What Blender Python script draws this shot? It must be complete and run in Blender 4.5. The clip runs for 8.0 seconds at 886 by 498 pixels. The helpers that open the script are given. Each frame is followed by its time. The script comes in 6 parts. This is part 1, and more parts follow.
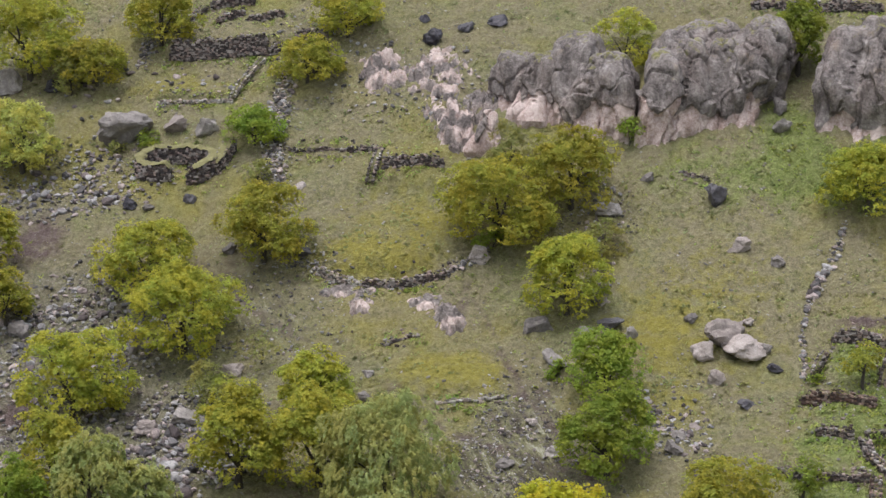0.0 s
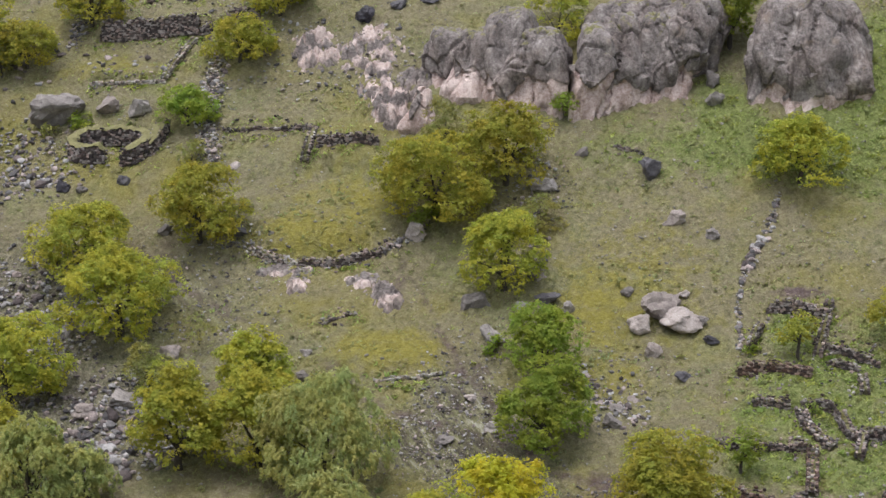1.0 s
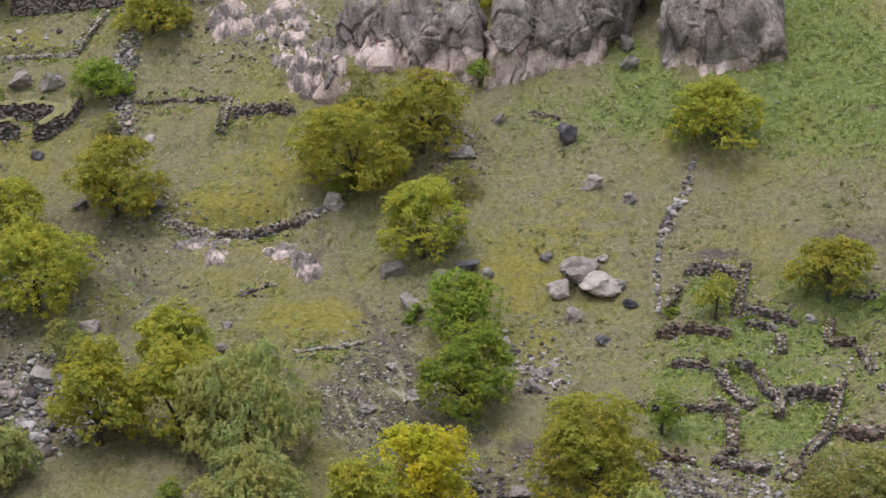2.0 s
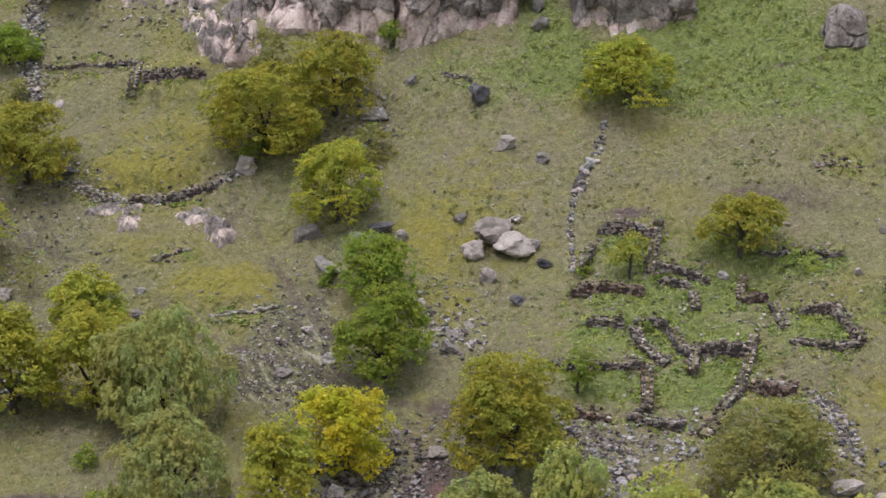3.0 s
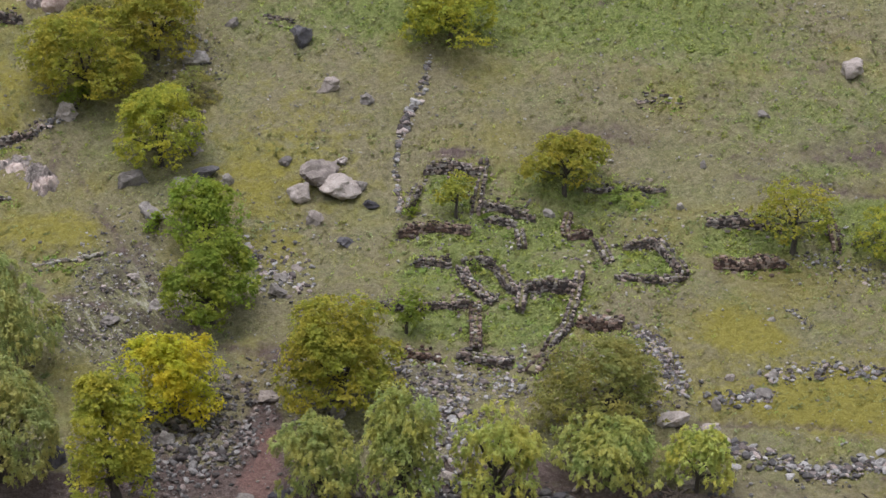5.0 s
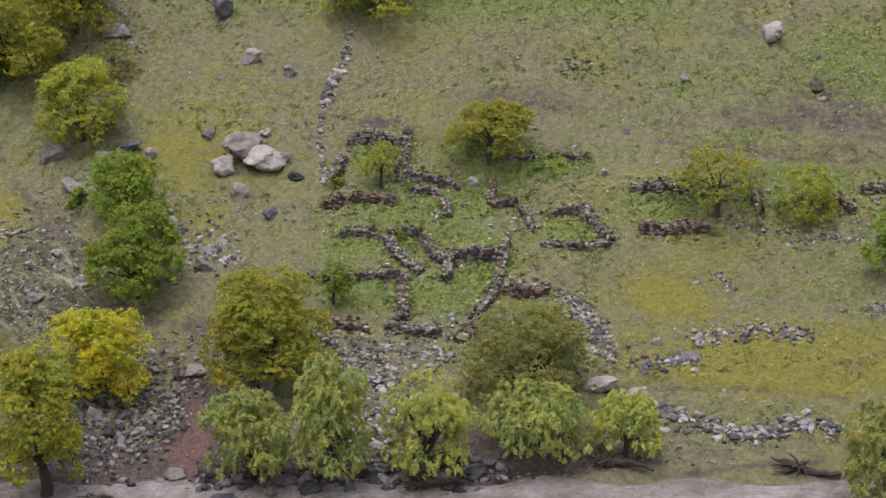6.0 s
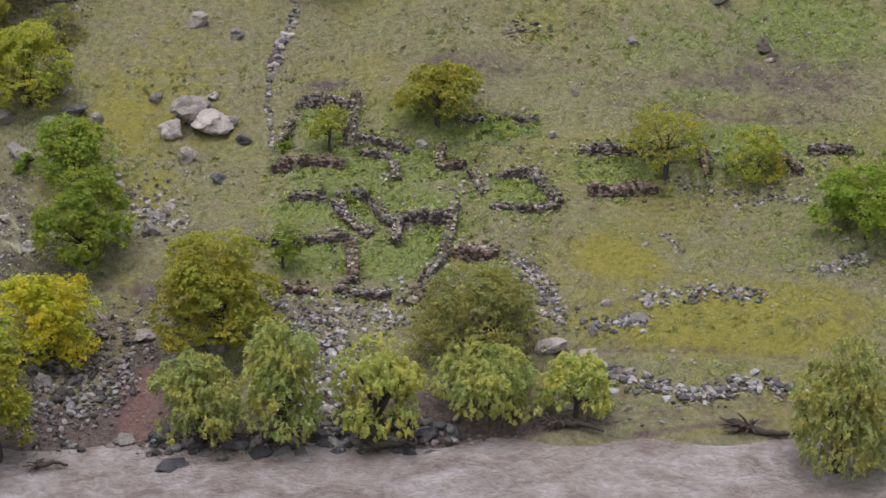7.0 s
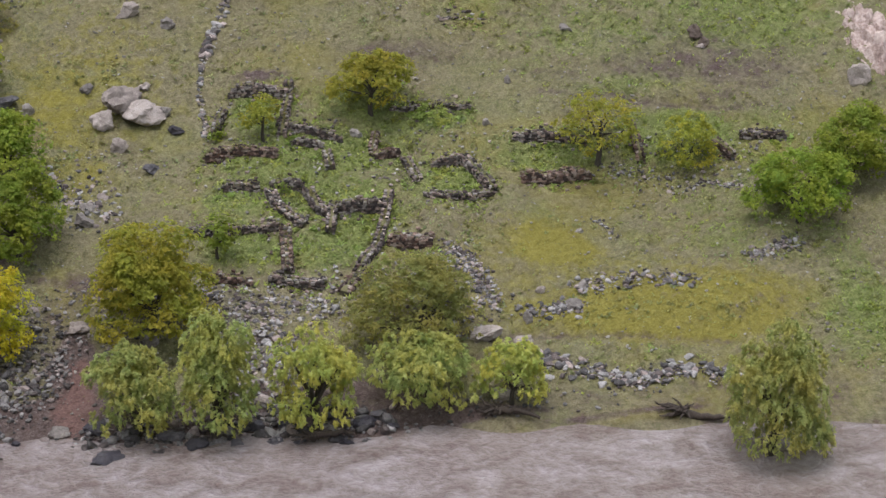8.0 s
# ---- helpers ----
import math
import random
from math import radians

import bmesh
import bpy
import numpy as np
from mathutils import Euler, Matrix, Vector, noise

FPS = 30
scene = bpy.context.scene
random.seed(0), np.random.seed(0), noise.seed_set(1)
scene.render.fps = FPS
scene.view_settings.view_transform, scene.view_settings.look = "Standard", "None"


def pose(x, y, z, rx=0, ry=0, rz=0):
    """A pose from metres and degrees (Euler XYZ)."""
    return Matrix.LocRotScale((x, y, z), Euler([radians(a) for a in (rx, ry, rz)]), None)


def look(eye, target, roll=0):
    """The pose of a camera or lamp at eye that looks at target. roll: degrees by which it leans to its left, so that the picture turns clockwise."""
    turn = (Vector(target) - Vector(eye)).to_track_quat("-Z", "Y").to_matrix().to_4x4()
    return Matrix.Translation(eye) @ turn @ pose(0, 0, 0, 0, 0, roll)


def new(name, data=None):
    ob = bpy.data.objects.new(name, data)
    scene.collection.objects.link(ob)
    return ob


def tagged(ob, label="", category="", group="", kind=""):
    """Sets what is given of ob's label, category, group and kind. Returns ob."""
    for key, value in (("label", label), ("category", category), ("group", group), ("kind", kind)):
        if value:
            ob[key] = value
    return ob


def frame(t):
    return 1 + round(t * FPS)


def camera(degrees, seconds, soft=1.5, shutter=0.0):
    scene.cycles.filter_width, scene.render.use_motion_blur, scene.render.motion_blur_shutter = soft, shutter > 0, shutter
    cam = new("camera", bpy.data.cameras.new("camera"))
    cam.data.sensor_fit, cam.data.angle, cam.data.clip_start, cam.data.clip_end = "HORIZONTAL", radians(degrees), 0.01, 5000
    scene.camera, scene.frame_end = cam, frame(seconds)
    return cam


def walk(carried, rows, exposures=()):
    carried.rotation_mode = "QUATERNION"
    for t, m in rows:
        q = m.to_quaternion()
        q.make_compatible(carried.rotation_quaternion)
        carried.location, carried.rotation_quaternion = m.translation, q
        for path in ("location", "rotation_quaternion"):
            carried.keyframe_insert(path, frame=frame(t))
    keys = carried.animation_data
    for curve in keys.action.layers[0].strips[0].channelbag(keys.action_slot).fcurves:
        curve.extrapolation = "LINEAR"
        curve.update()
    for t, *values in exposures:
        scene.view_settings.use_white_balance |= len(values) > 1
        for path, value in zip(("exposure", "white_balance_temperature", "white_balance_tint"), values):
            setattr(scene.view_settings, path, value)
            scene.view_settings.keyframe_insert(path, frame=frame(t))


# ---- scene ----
# The camera stands on a height across the river and turns to the right and down with a long lens.
cam = camera(25.44, 8.0, soft=1.5)
EYE = 52.0
# seconds, degrees to the right, up, and lean to the left
PATH = [
    (0, -7.864, -16.124, 0.388),
    (0.5, -6.815, -16.445, 0.213),
    (1, -5.922, -16.781, 0.001),
    (1.5, -4.755, -17.210, -0.291),
    (3, -0.813, -18.846, -0.430),
    (3.5, 0.386, -19.429, -0.405),
    (4, 1.652, -19.915, -0.070),
    (4.5, 3.125, -20.226, 0.184),
    (6, 6.862, -21.449, -0.088),
    (6.5, 7.707, -21.998, -0.077),
    (7, 8.460, -22.528, 0.140),
    (7.5, 9.402, -22.849, 0.321),
    (8, 10.530, -22.863, 0.281),
]
walk(cam, [(t, pose(0, 0, EYE, 90 + up, 0, -right) @ pose(0, 0, 0, 0, 0, lean)) for t, right, up, lean in PATH], exposures=[(0.0, 0.77), (3.0, 0.68), (6.0, 0.62), (8.0, 0.60)])

# ---- daylight under a bright overcast sky ----
world = bpy.data.worlds.new("overcast_sky")
scene.world = world
world.use_nodes = True
wn = world.node_tree
sky = wn.nodes.new("ShaderNodeTexSky")
sky.sky_type, sky.sun_disc = "NISHITA", False
sky.sun_elevation, sky.sun_rotation = radians(80), radians(230)
sky.air_density, sky.dust_density = 1.2, 4.0
grey = wn.nodes.new("ShaderNodeHueSaturation")
grey.inputs["Saturation"].default_value = 0.42
wn.links.new(sky.outputs[0], grey.inputs["Color"])
wn.links.new(grey.outputs[0], wn.nodes["Background"].inputs["Color"])
wn.nodes["Background"].inputs["Strength"].default_value = 0.15

sun_data = bpy.data.lights.new("sun", "SUN")
sun_data.energy, sun_data.angle, sun_data.color = 0.95, radians(55), (1.0, 0.955, 0.96)
sun = new("sun", sun_data)
sun.matrix_world = look((-22, 118, 160), (0, 130, 8))

# The lie of the land: a river at z = 0, a stony bank, a gentle shelf with ruins, and a hillside that steepens.
EDGE_Y, EDGE_SLANT = 97.6, -0.115
PROFILE_S = np.array([-400.0, -110, -95, -93, -80, -62, -34, -27, -14, -3, 0, 1.5, 4, 9, 16, 26, 38, 46, 56, 70, 95, 200, 900, 4000])
PROFILE_Z = np.array([70.0, 50.4, 50.2, 47.0, 36, 20, 3, -1.2, -1.5, -0.7, -0.05, 0.5, 0.9, 1.7, 2.9, 5.0, 9.0, 12.6, 18.2, 25.5, 37, 62, 110, 120])
TABLE_S = np.arange(-400.0, 1000.0, 0.5)
TABLE_Z = np.interp(TABLE_S, PROFILE_S, PROFILE_Z)
KERNEL = np.exp(-0.5 * (np.arange(-12, 13) / 4.0) ** 2)
TABLE_Z = np.convolve(np.pad(TABLE_Z, 12, mode="edge"), KERNEL / KERNEL.sum(), mode="valid")


WAVES = {}


def waves(x, y, size, seed):
    """Smooth unevenness in -1..1, about size metres from crest to crest."""
    if (size, seed) not in WAVES:
        rng = np.random.RandomState(seed)
        a, k, p = rng.uniform(0, 2 * np.pi, 7), rng.uniform(0.7, 1.5, 7) * 2 * np.pi / size, rng.uniform(0, 6.28, 7)
        WAVES[size, seed] = list(zip(np.cos(a) * k, np.sin(a) * k, p))
    return sum(np.sin(x * u + y * v + p) for u, v, p in WAVES[size, seed]) / 3.5


# middle x, y, half width and depth, lift, slope
TERRACES = [
    (-42.5, 150.5, 3.3, 2.1, -0.3, 0.12),
    (-25.08, 143.64, 6.53, 4.98, 0.5, 0.16),
    (-17.05, 128.47, 4.36, 2.88, 0.3, 0.14),
    (-43.22, 159.79, 4.86, 2.02, 0.3, 0.12),
]
# a trodden or washed-out line from x, y to x, y: width, depth
CHANNELS = [
    (-13.88, 130.23, -11.58, 125.53, 0.45, 0.2),
    (-11.58, 125.53, -7.96, 118.95, 0.45, 0.2),
    (-7.96, 118.95, -5.87, 115.33, 0.45, 0.2),
    (-12.61, 126.06, -10.34, 120.71, 0.3, 0.12),
    (-10.34, 120.71, -8.16, 117.04, 0.3, 0.12),
    (-14.12, 124.03, -11.33, 119.46, 0.25, 0.1),
    (-11.33, 119.46, -8.62, 116.08, 0.25, 0.1),
    (-17.46, 138.17, -15.86, 134.9, 0.3, 0.06),
    (-15.86, 134.9, -14.12, 131.29, 0.3, 0.06),
    (-38.47, 140.74, -33.75, 135.77, 0.6, 0.1),
    (-33.75, 135.77, -28.54, 131.38, 0.6, 0.1),
    (-21.05, 126.04, -17.82, 122.93, 0.6, 0.12),
    (-17.82, 122.93, -14.86, 120.81, 0.6, 0.12),
    (-14.86, 120.81, -12.0, 118.79, 0.6, 0.12),
    (-4.39, 113.17, -1.2, 111.3, 0.6, 0.1),
    (-1.2, 111.3, 2.23, 108.41, 0.6, 0.1),
    (2.23, 108.41, 6.55, 106.05, 0.6, 0.1),
    (6.55, 106.05, 9.19, 105.38, 0.6, 0.1),
    (31.1, 129.39, 37.5, 127.13, 0.4, 0.22),
    (37.5, 127.13, 44.9, 125.77, 0.4, 0.22),
    (-54.52, 141.36, -52.28, 142.91, 1.0, 0.1),
    (-52.28, 142.91, -50.31, 143.98, 1.0, 0.1),
    (6.75, 106.44, 9.39, 105.64, 0.5, 0.15),
    (9.39, 105.64, 13.19, 103.53, 0.5, 0.15),
    (21.32, 103.53, 27.8, 103.27, 0.4, 0.2),
    (27.8, 103.27, 36.21, 101.16, 0.35, 0.18),
]


# earth held up behind a wall from x, y to x, y: how high
RISERS = [
    (9.23, 131.93, 13.33, 131.11, 0.55),
    (12.29, 128.20, 16.34, 126.20, 0.45),
    (7.00, 125.93, 11.73, 125.09, 0.5),
    (7.86, 122.17, 10.13, 121.75, 0.5),
    (11.03, 121.99, 13.15, 121.65, 0.45),
    (15.00, 118.86, 18.06, 117.97, 0.7),
    (5.37, 116.69, 10.94, 117.49, 0.5),
    (17.82, 114.94, 20.40, 113.47, 0.6),
    (21.92, 122.60, 24.18, 122.66, 0.45),
    (20.24, 129.31, 25.76, 129.06, 0.3),
    (27.97, 124.24, 36.00, 123.40, 0.5),
    (-25.57, 150.44, -20.74, 150.15, 0.6),
    (-33.74, 152.47, -26.12, 152.06, 0.3),
    (-46.45, 163.21, -33.0, 164.5, 1.3),
]


def bell(d):
    return np.exp(-np.clip(d, 0, 40))


def ground_height(x, y):
    """The height of the bare ground at x, y (numbers or arrays)."""
    x, y = np.asarray(x, float), np.asarray(y, float)
    s = y - (EDGE_Y + EDGE_SLANT * np.clip(x, -160, 160))
    z = np.interp(s, TABLE_S, TABLE_Z)
    rough = np.clip((s - 2) / 14, 0, 1) * np.clip((s + 400) / 300, 0, 1)
    z = z + rough * (0.45 * waves(x, y, 19, 3) + 0.16 * waves(x, y, 6.5, 4) + 0.05 * waves(x, y, 2.2, 5))
    z = z + np.clip((s + 1) / 3, 0, 1) * 0.05 * waves(x, y, 1.3, 8)
    # low shore bays and noses
    z = z + bell((s / 3.0) ** 2) * 0.16 * waves(x, y, 7.0, 9)
    for tx, ty, rx, ry, rise, tilt in TERRACES:
        d = ((x - tx) / rx) ** 2 + ((y - ty) / ry) ** 2
        flat = 1 / (1 + np.exp(np.clip((d - 1) * 9, -50, 50)))
        s0 = ty - (EDGE_Y + EDGE_SLANT * tx)
        level = np.interp(s0, TABLE_S, TABLE_Z) + rise + tilt * (y - ty)
        z = z + flat * 0.75 * (level - z)
    for ax, ay, bx, by, rise in RISERS:
        long = np.hypot(bx - ax, by - ay)
        f = ((x - ax) * (bx - ax) + (y - ay) * (by - ay)) / long
        d = ((y - ay) * (bx - ax) - (x - ax) * (by - ay)) / long
        ends = np.clip(1 - np.maximum(-f, f - long) / 0.9, 0, 1)
        z = z + rise * ends * np.clip(0.5 + d / 0.5, 0, 1) * np.exp(-np.clip(d, 0, 30) / (2.2 + rise))
    for ax, ay, bx, by, width, depth in CHANNELS:
        f = np.clip(((x - ax) * (bx - ax) + (y - ay) * (by - ay)) / ((bx - ax) ** 2 + (by - ay) ** 2), 0, 1)
        d = np.hypot(x - ax - f * (bx - ax), y - ay - f * (by - ay))
        z = z - depth * bell((d / width) ** 2)
    return z


# ---- materials ----
def material(name):
    m = bpy.data.materials.new(name)
    m.use_nodes = True
    nt = m.node_tree
    return m, nt, nt.nodes["Principled BSDF"]


def node(nt, kind, inputs=()):
    n = nt.nodes.new(kind)
    for key, value in dict(inputs).items():
        if isinstance(value, bpy.types.NodeSocket):
            nt.links.new(value, n.inputs[key])
        else:
            n.inputs[key].default_value = value
    return n


def ramp(nt, fac, stops):
    n = nt.nodes.new("ShaderNodeValToRGB")
    e = n.color_ramp.elements
    while len(e) < len(stops):
        e.new(0.5)
    for el, (at, c) in zip(e, stops):
        el.position, el.color = at, (*c, 1)
    nt.links.new(fac, n.inputs[0])
    return n.outputs[0]


def mix(nt, fac, a, b, mode="MIX"):
    n = nt.nodes.new("ShaderNodeMix")
    n.data_type, n.blend_type = "RGBA", mode
    for slot, value in ((0, fac), (6, a), (7, b)):
        if isinstance(value, bpy.types.NodeSocket):
            nt.links.new(value, n.inputs[slot])
        else:
            n.inputs[slot].default_value = value if slot == 0 else (*value, 1)
    return n.outputs[2]


def noise_of(nt, where, scale, detail=4.0, rough=0.6):
    n = node(nt, "ShaderNodeTexNoise", {"Vector": where, "Scale": scale, "Detail": detail, "Roughness": rough})
    return n.outputs["Fac"]


def mask_of(nt, name):
    n = nt.nodes.new("ShaderNodeAttribute")
    n.attribute_name = name
    return n.outputs["Fac"]


def math_of(nt, op, a, b=0.5, clamp=False):
    n = nt.nodes.new("ShaderNodeMath")
    n.operation, n.use_clamp = op, clamp
    for sock, value in zip(n.inputs, (a, b)):
        if isinstance(value, bpy.types.NodeSocket):
            nt.links.new(value, sock)
        else:
            sock.default_value = value
    return n.outputs[0]


def bump_of(nt, height, strength, distance):
    return node(nt, "ShaderNodeBump", {"Height": height, "Strength": strength, "Distance": distance}).outputs[0]


def ground_material():
    m, nt, bsdf = material("meadow_ground")
    at = node(nt, "ShaderNodeTexCoord").outputs["Object"]
    mask = {k: mask_of(nt, k) for k in ("lush", "dry", "dirt", "stony", "streak", "clay")}
    big = noise_of(nt, at, 0.16, 5, 0.6)
    mid = noise_of(nt, at, 0.75, 6, 0.68)
    clump = noise_of(nt, at, 2.6, 4, 0.6)
    fine = noise_of(nt, at, 8.5, 5, 0.75)
    v = math_of(nt, "ADD", math_of(nt, "MULTIPLY", fine, 0.62), math_of(nt, "MULTIPLY", clump, 0.38))
    turf = ramp(nt, v, [(0.34, (0.092, 0.087, 0.044)), (0.45, (0.164, 0.156, 0.073)), (0.54, (0.218, 0.207, 0.099)), (0.66, (0.335, 0.325, 0.185))])
    brown = ramp(nt, v, [(0.34, (0.108, 0.095, 0.058)), (0.48, (0.182, 0.162, 0.098)), (0.65, (0.30, 0.275, 0.185))])
    herb = ramp(nt, v, [(0.34, (0.072, 0.088, 0.034)), (0.48, (0.142, 0.164, 0.066)), (0.65, (0.29, 0.31, 0.15))])
    green = ramp(nt, v, [(0.34, (0.064, 0.086, 0.026)), (0.49, (0.146, 0.176, 0.054)), (0.66, (0.30, 0.33, 0.14))])
    yellow = ramp(nt, v, [(0.34, (0.138, 0.122, 0.026)), (0.49, (0.216, 0.194, 0.044)), (0.66, (0.31, 0.285, 0.09))])
    soil = ramp(nt, v, [(0.34, (0.046, 0.034, 0.032)), (0.5, (0.112, 0.082, 0.078)), (0.67, (0.21, 0.180, 0.172))])
    grit = ramp(nt, v, [(0.36, (0.044, 0.040, 0.036)), (0.49, (0.108, 0.102, 0.092)), (0.56, (0.18, 0.174, 0.160)), (0.67, (0.36, 0.355, 0.345))])
    turf = mix(nt, math_of(nt, "MULTIPLY", math_of(nt, "SUBTRACT", mid, 0.47), 5.0, True), brown, turf)
    turf = mix(nt, math_of(nt, "MULTIPLY", math_of(nt, "SUBTRACT", noise_of(nt, at, 1.1, 6, 0.7), 0.58), 6.0, True), turf, herb)

    def edge(key, gain=1.0):
        wob = math_of(nt, "MULTIPLY", math_of(nt, "SUBTRACT", mid, 0.5), 1.9)
        wob = math_of(nt, "ADD", wob, math_of(nt, "MULTIPLY", math_of(nt, "SUBTRACT", fine, 0.5), 0.9))
        v = math_of(nt, "ADD", math_of(nt, "MULTIPLY", mask[key], gain), wob)
        return math_of(nt, "MULTIPLY", math_of(nt, "SUBTRACT", v, 0.26), 1.7, True)

    patchy = math_of(nt, "MULTIPLY", math_of(nt, "SUBTRACT", big, 0.48), 5.0, True)
    c = mix(nt, patchy, turf, mix(nt, 0.4, turf, herb))
    gold = math_of(nt, "MULTIPLY", math_of(nt, "SUBTRACT", noise_of(nt, at, 0.11, 6, 0.62), 0.50), 5.5, True)
    c = mix(nt, math_of(nt, "MULTIPLY", gold, 0.7), c, yellow)
    fresh = math_of(nt, "MULTIPLY", math_of(nt, "SUBTRACT", noise_of(nt, node(nt, "ShaderNodeVectorMath", {0: at, 1: (31.0, 17.0, 5.0)}).outputs[0], 0.2, 7, 0.66), 0.55), 6.0, True)
    c = mix(nt, math_of(nt, "MULTIPLY", fresh, 0.55), c, green)
    c = mix(nt, edge("dry"), c, yellow)
    c = mix(nt, edge("lush"), c, green)
    scree = math_of(nt, "MULTIPLY", math_of(nt, "SUBTRACT", math_of(nt, "ADD", math_of(nt, "MULTIPLY", mask["stony"], 0.55), math_of(nt, "SUBTRACT", noise_of(nt, at, 0.6, 7, 0.72), 0.5)), 0.26), 3.4, True)
    c = mix(nt, math_of(nt, "MULTIPLY", scree, 0.5), c, grit)
    # rain-washed streaks of pale grit and dark earth running down the slope
    turned = node(nt, "ShaderNodeMapping", {"Vector": at, "Rotation": (0, 0, radians(60))}).outputs[0]
    drawn = noise_of(nt, node(nt, "ShaderNodeMapping", {"Vector": turned, "Scale": (0.3, 1.9, 1.0)}).outputs[0], 1.0, 6, 0.7)
    washed = ramp(nt, drawn, [(0.36, (0.048, 0.041, 0.036)), (0.46, (0.112, 0.104, 0.072)), (0.54, (0.165, 0.162, 0.080)), (0.66, (0.36, 0.355, 0.29))])
    torn = math_of(nt, "ADD", mask["streak"], math_of(nt, "MULTIPLY", math_of(nt, "SUBTRACT", mid, 0.5), 1.2))
    c = mix(nt, math_of(nt, "MULTIPLY", math_of(nt, "SUBTRACT", torn, 0.3), 1.7, True), c, washed)
    c = mix(nt, edge("dirt"), c, soil)
    clay = ramp(nt, v, [(0.34, (0.095, 0.056, 0.052)), (0.5, (0.165, 0.098, 0.090)), (0.67, (0.24, 0.165, 0.15))])
    c = mix(nt, edge("clay"), c, clay)
    bare = noise_of(nt, at, 0.42, 6, 0.7)
    c = mix(nt, math_of(nt, "MULTIPLY", math_of(nt, "SUBTRACT", bare, 0.55), 4.5, True), c, mix(nt, 0.42, c, soil))
    nt.links.new(c, bsdf.inputs["Base Color"])
    bsdf.inputs["Roughness"].default_value = 0.95
    bsdf.inputs["Specular IOR Level"].default_value = 0.2
    nt.links.new(bump_of(nt, math_of(nt, "ADD", math_of(nt, "ADD", v, mid), clump), 0.9, 0.28), bsdf.inputs["Normal"])
    return m


def stone_material(name, dark, midc, light, lichen=0.0, scale=1.0, gloss=0.85, island=False, vary=0.5):
    """Weathered stone. vary: how much one piece differs from the next."""
    m, nt, bsdf = material(name)
    at = node(nt, "ShaderNodeTexCoord").outputs["Object"]
    if island:
        rnd = node(nt, "ShaderNodeNewGeometry").outputs["Random Per Island"]
    else:
        rnd = node(nt, "ShaderNodeObjectInfo").outputs["Random"]
    fine = noise_of(nt, at, 9.0 * scale, 6, 0.7)
    broad = noise_of(nt, at, 1.6 * scale, 5, 0.65)
    v = math_of(nt, "ADD", math_of(nt, "MULTIPLY", fine, 0.45), math_of(nt, "MULTIPLY", broad, 0.55))
    v = math_of(nt, "ADD", v, math_of(nt, "MULTIPLY", math_of(nt, "SUBTRACT", rnd, 0.5), vary))
    c = ramp(nt, v, [(0.25, dark), (0.5, midc), (0.75, light)])
    seam = node(nt, "ShaderNodeTexVoronoi", {"Vector": node(nt, "ShaderNodeVectorMath", {0: at, 1: node(nt, "ShaderNodeTexNoise", {"Vector": at, "Scale": 2.0}).outputs["Color"]}).outputs[0], "Scale": 1.3 * scale})
    seam.feature = "DISTANCE_TO_EDGE"
    c = mix(nt, math_of(nt, "SUBTRACT", 0.55, math_of(nt, "MULTIPLY", seam.outputs["Distance"], 14.0), True), c, dark)
    ruddy = math_of(nt, "GREATER_THAN", math_of(nt, "FRACT", math_of(nt, "MULTIPLY", rnd, 13.7)), 0.62)
    if vary > 0.5:
        c = mix(nt, math_of(nt, "MULTIPLY", ruddy, 0.4), c, mix(nt, 1.0, c, (1.15, 0.80, 0.70), "MULTIPLY"))
    if lichen:
        spot = noise_of(nt, at, 3.3 * scale, 6, 0.75)
        c = mix(nt, math_of(nt, "MULTIPLY", math_of(nt, "SUBTRACT", spot, 0.6), 5 * lichen, True), c, (0.36, 0.36, 0.30))
        rust = noise_of(nt, at, 0.8 * scale, 6, 0.7)
        c = mix(nt, math_of(nt, "MULTIPLY", math_of(nt, "SUBTRACT", rust, 0.62), 4 * lichen, True), c, (0.23, 0.15, 0.055))
    nt.links.new(c, bsdf.inputs["Base Color"])
    bsdf.inputs["Roughness"].default_value = gloss
    bsdf.inputs["Specular IOR Level"].default_value = 0.3
    nt.links.new(bump_of(nt, v, 0.8, 0.06 / scale), bsdf.inputs["Normal"])
    return m


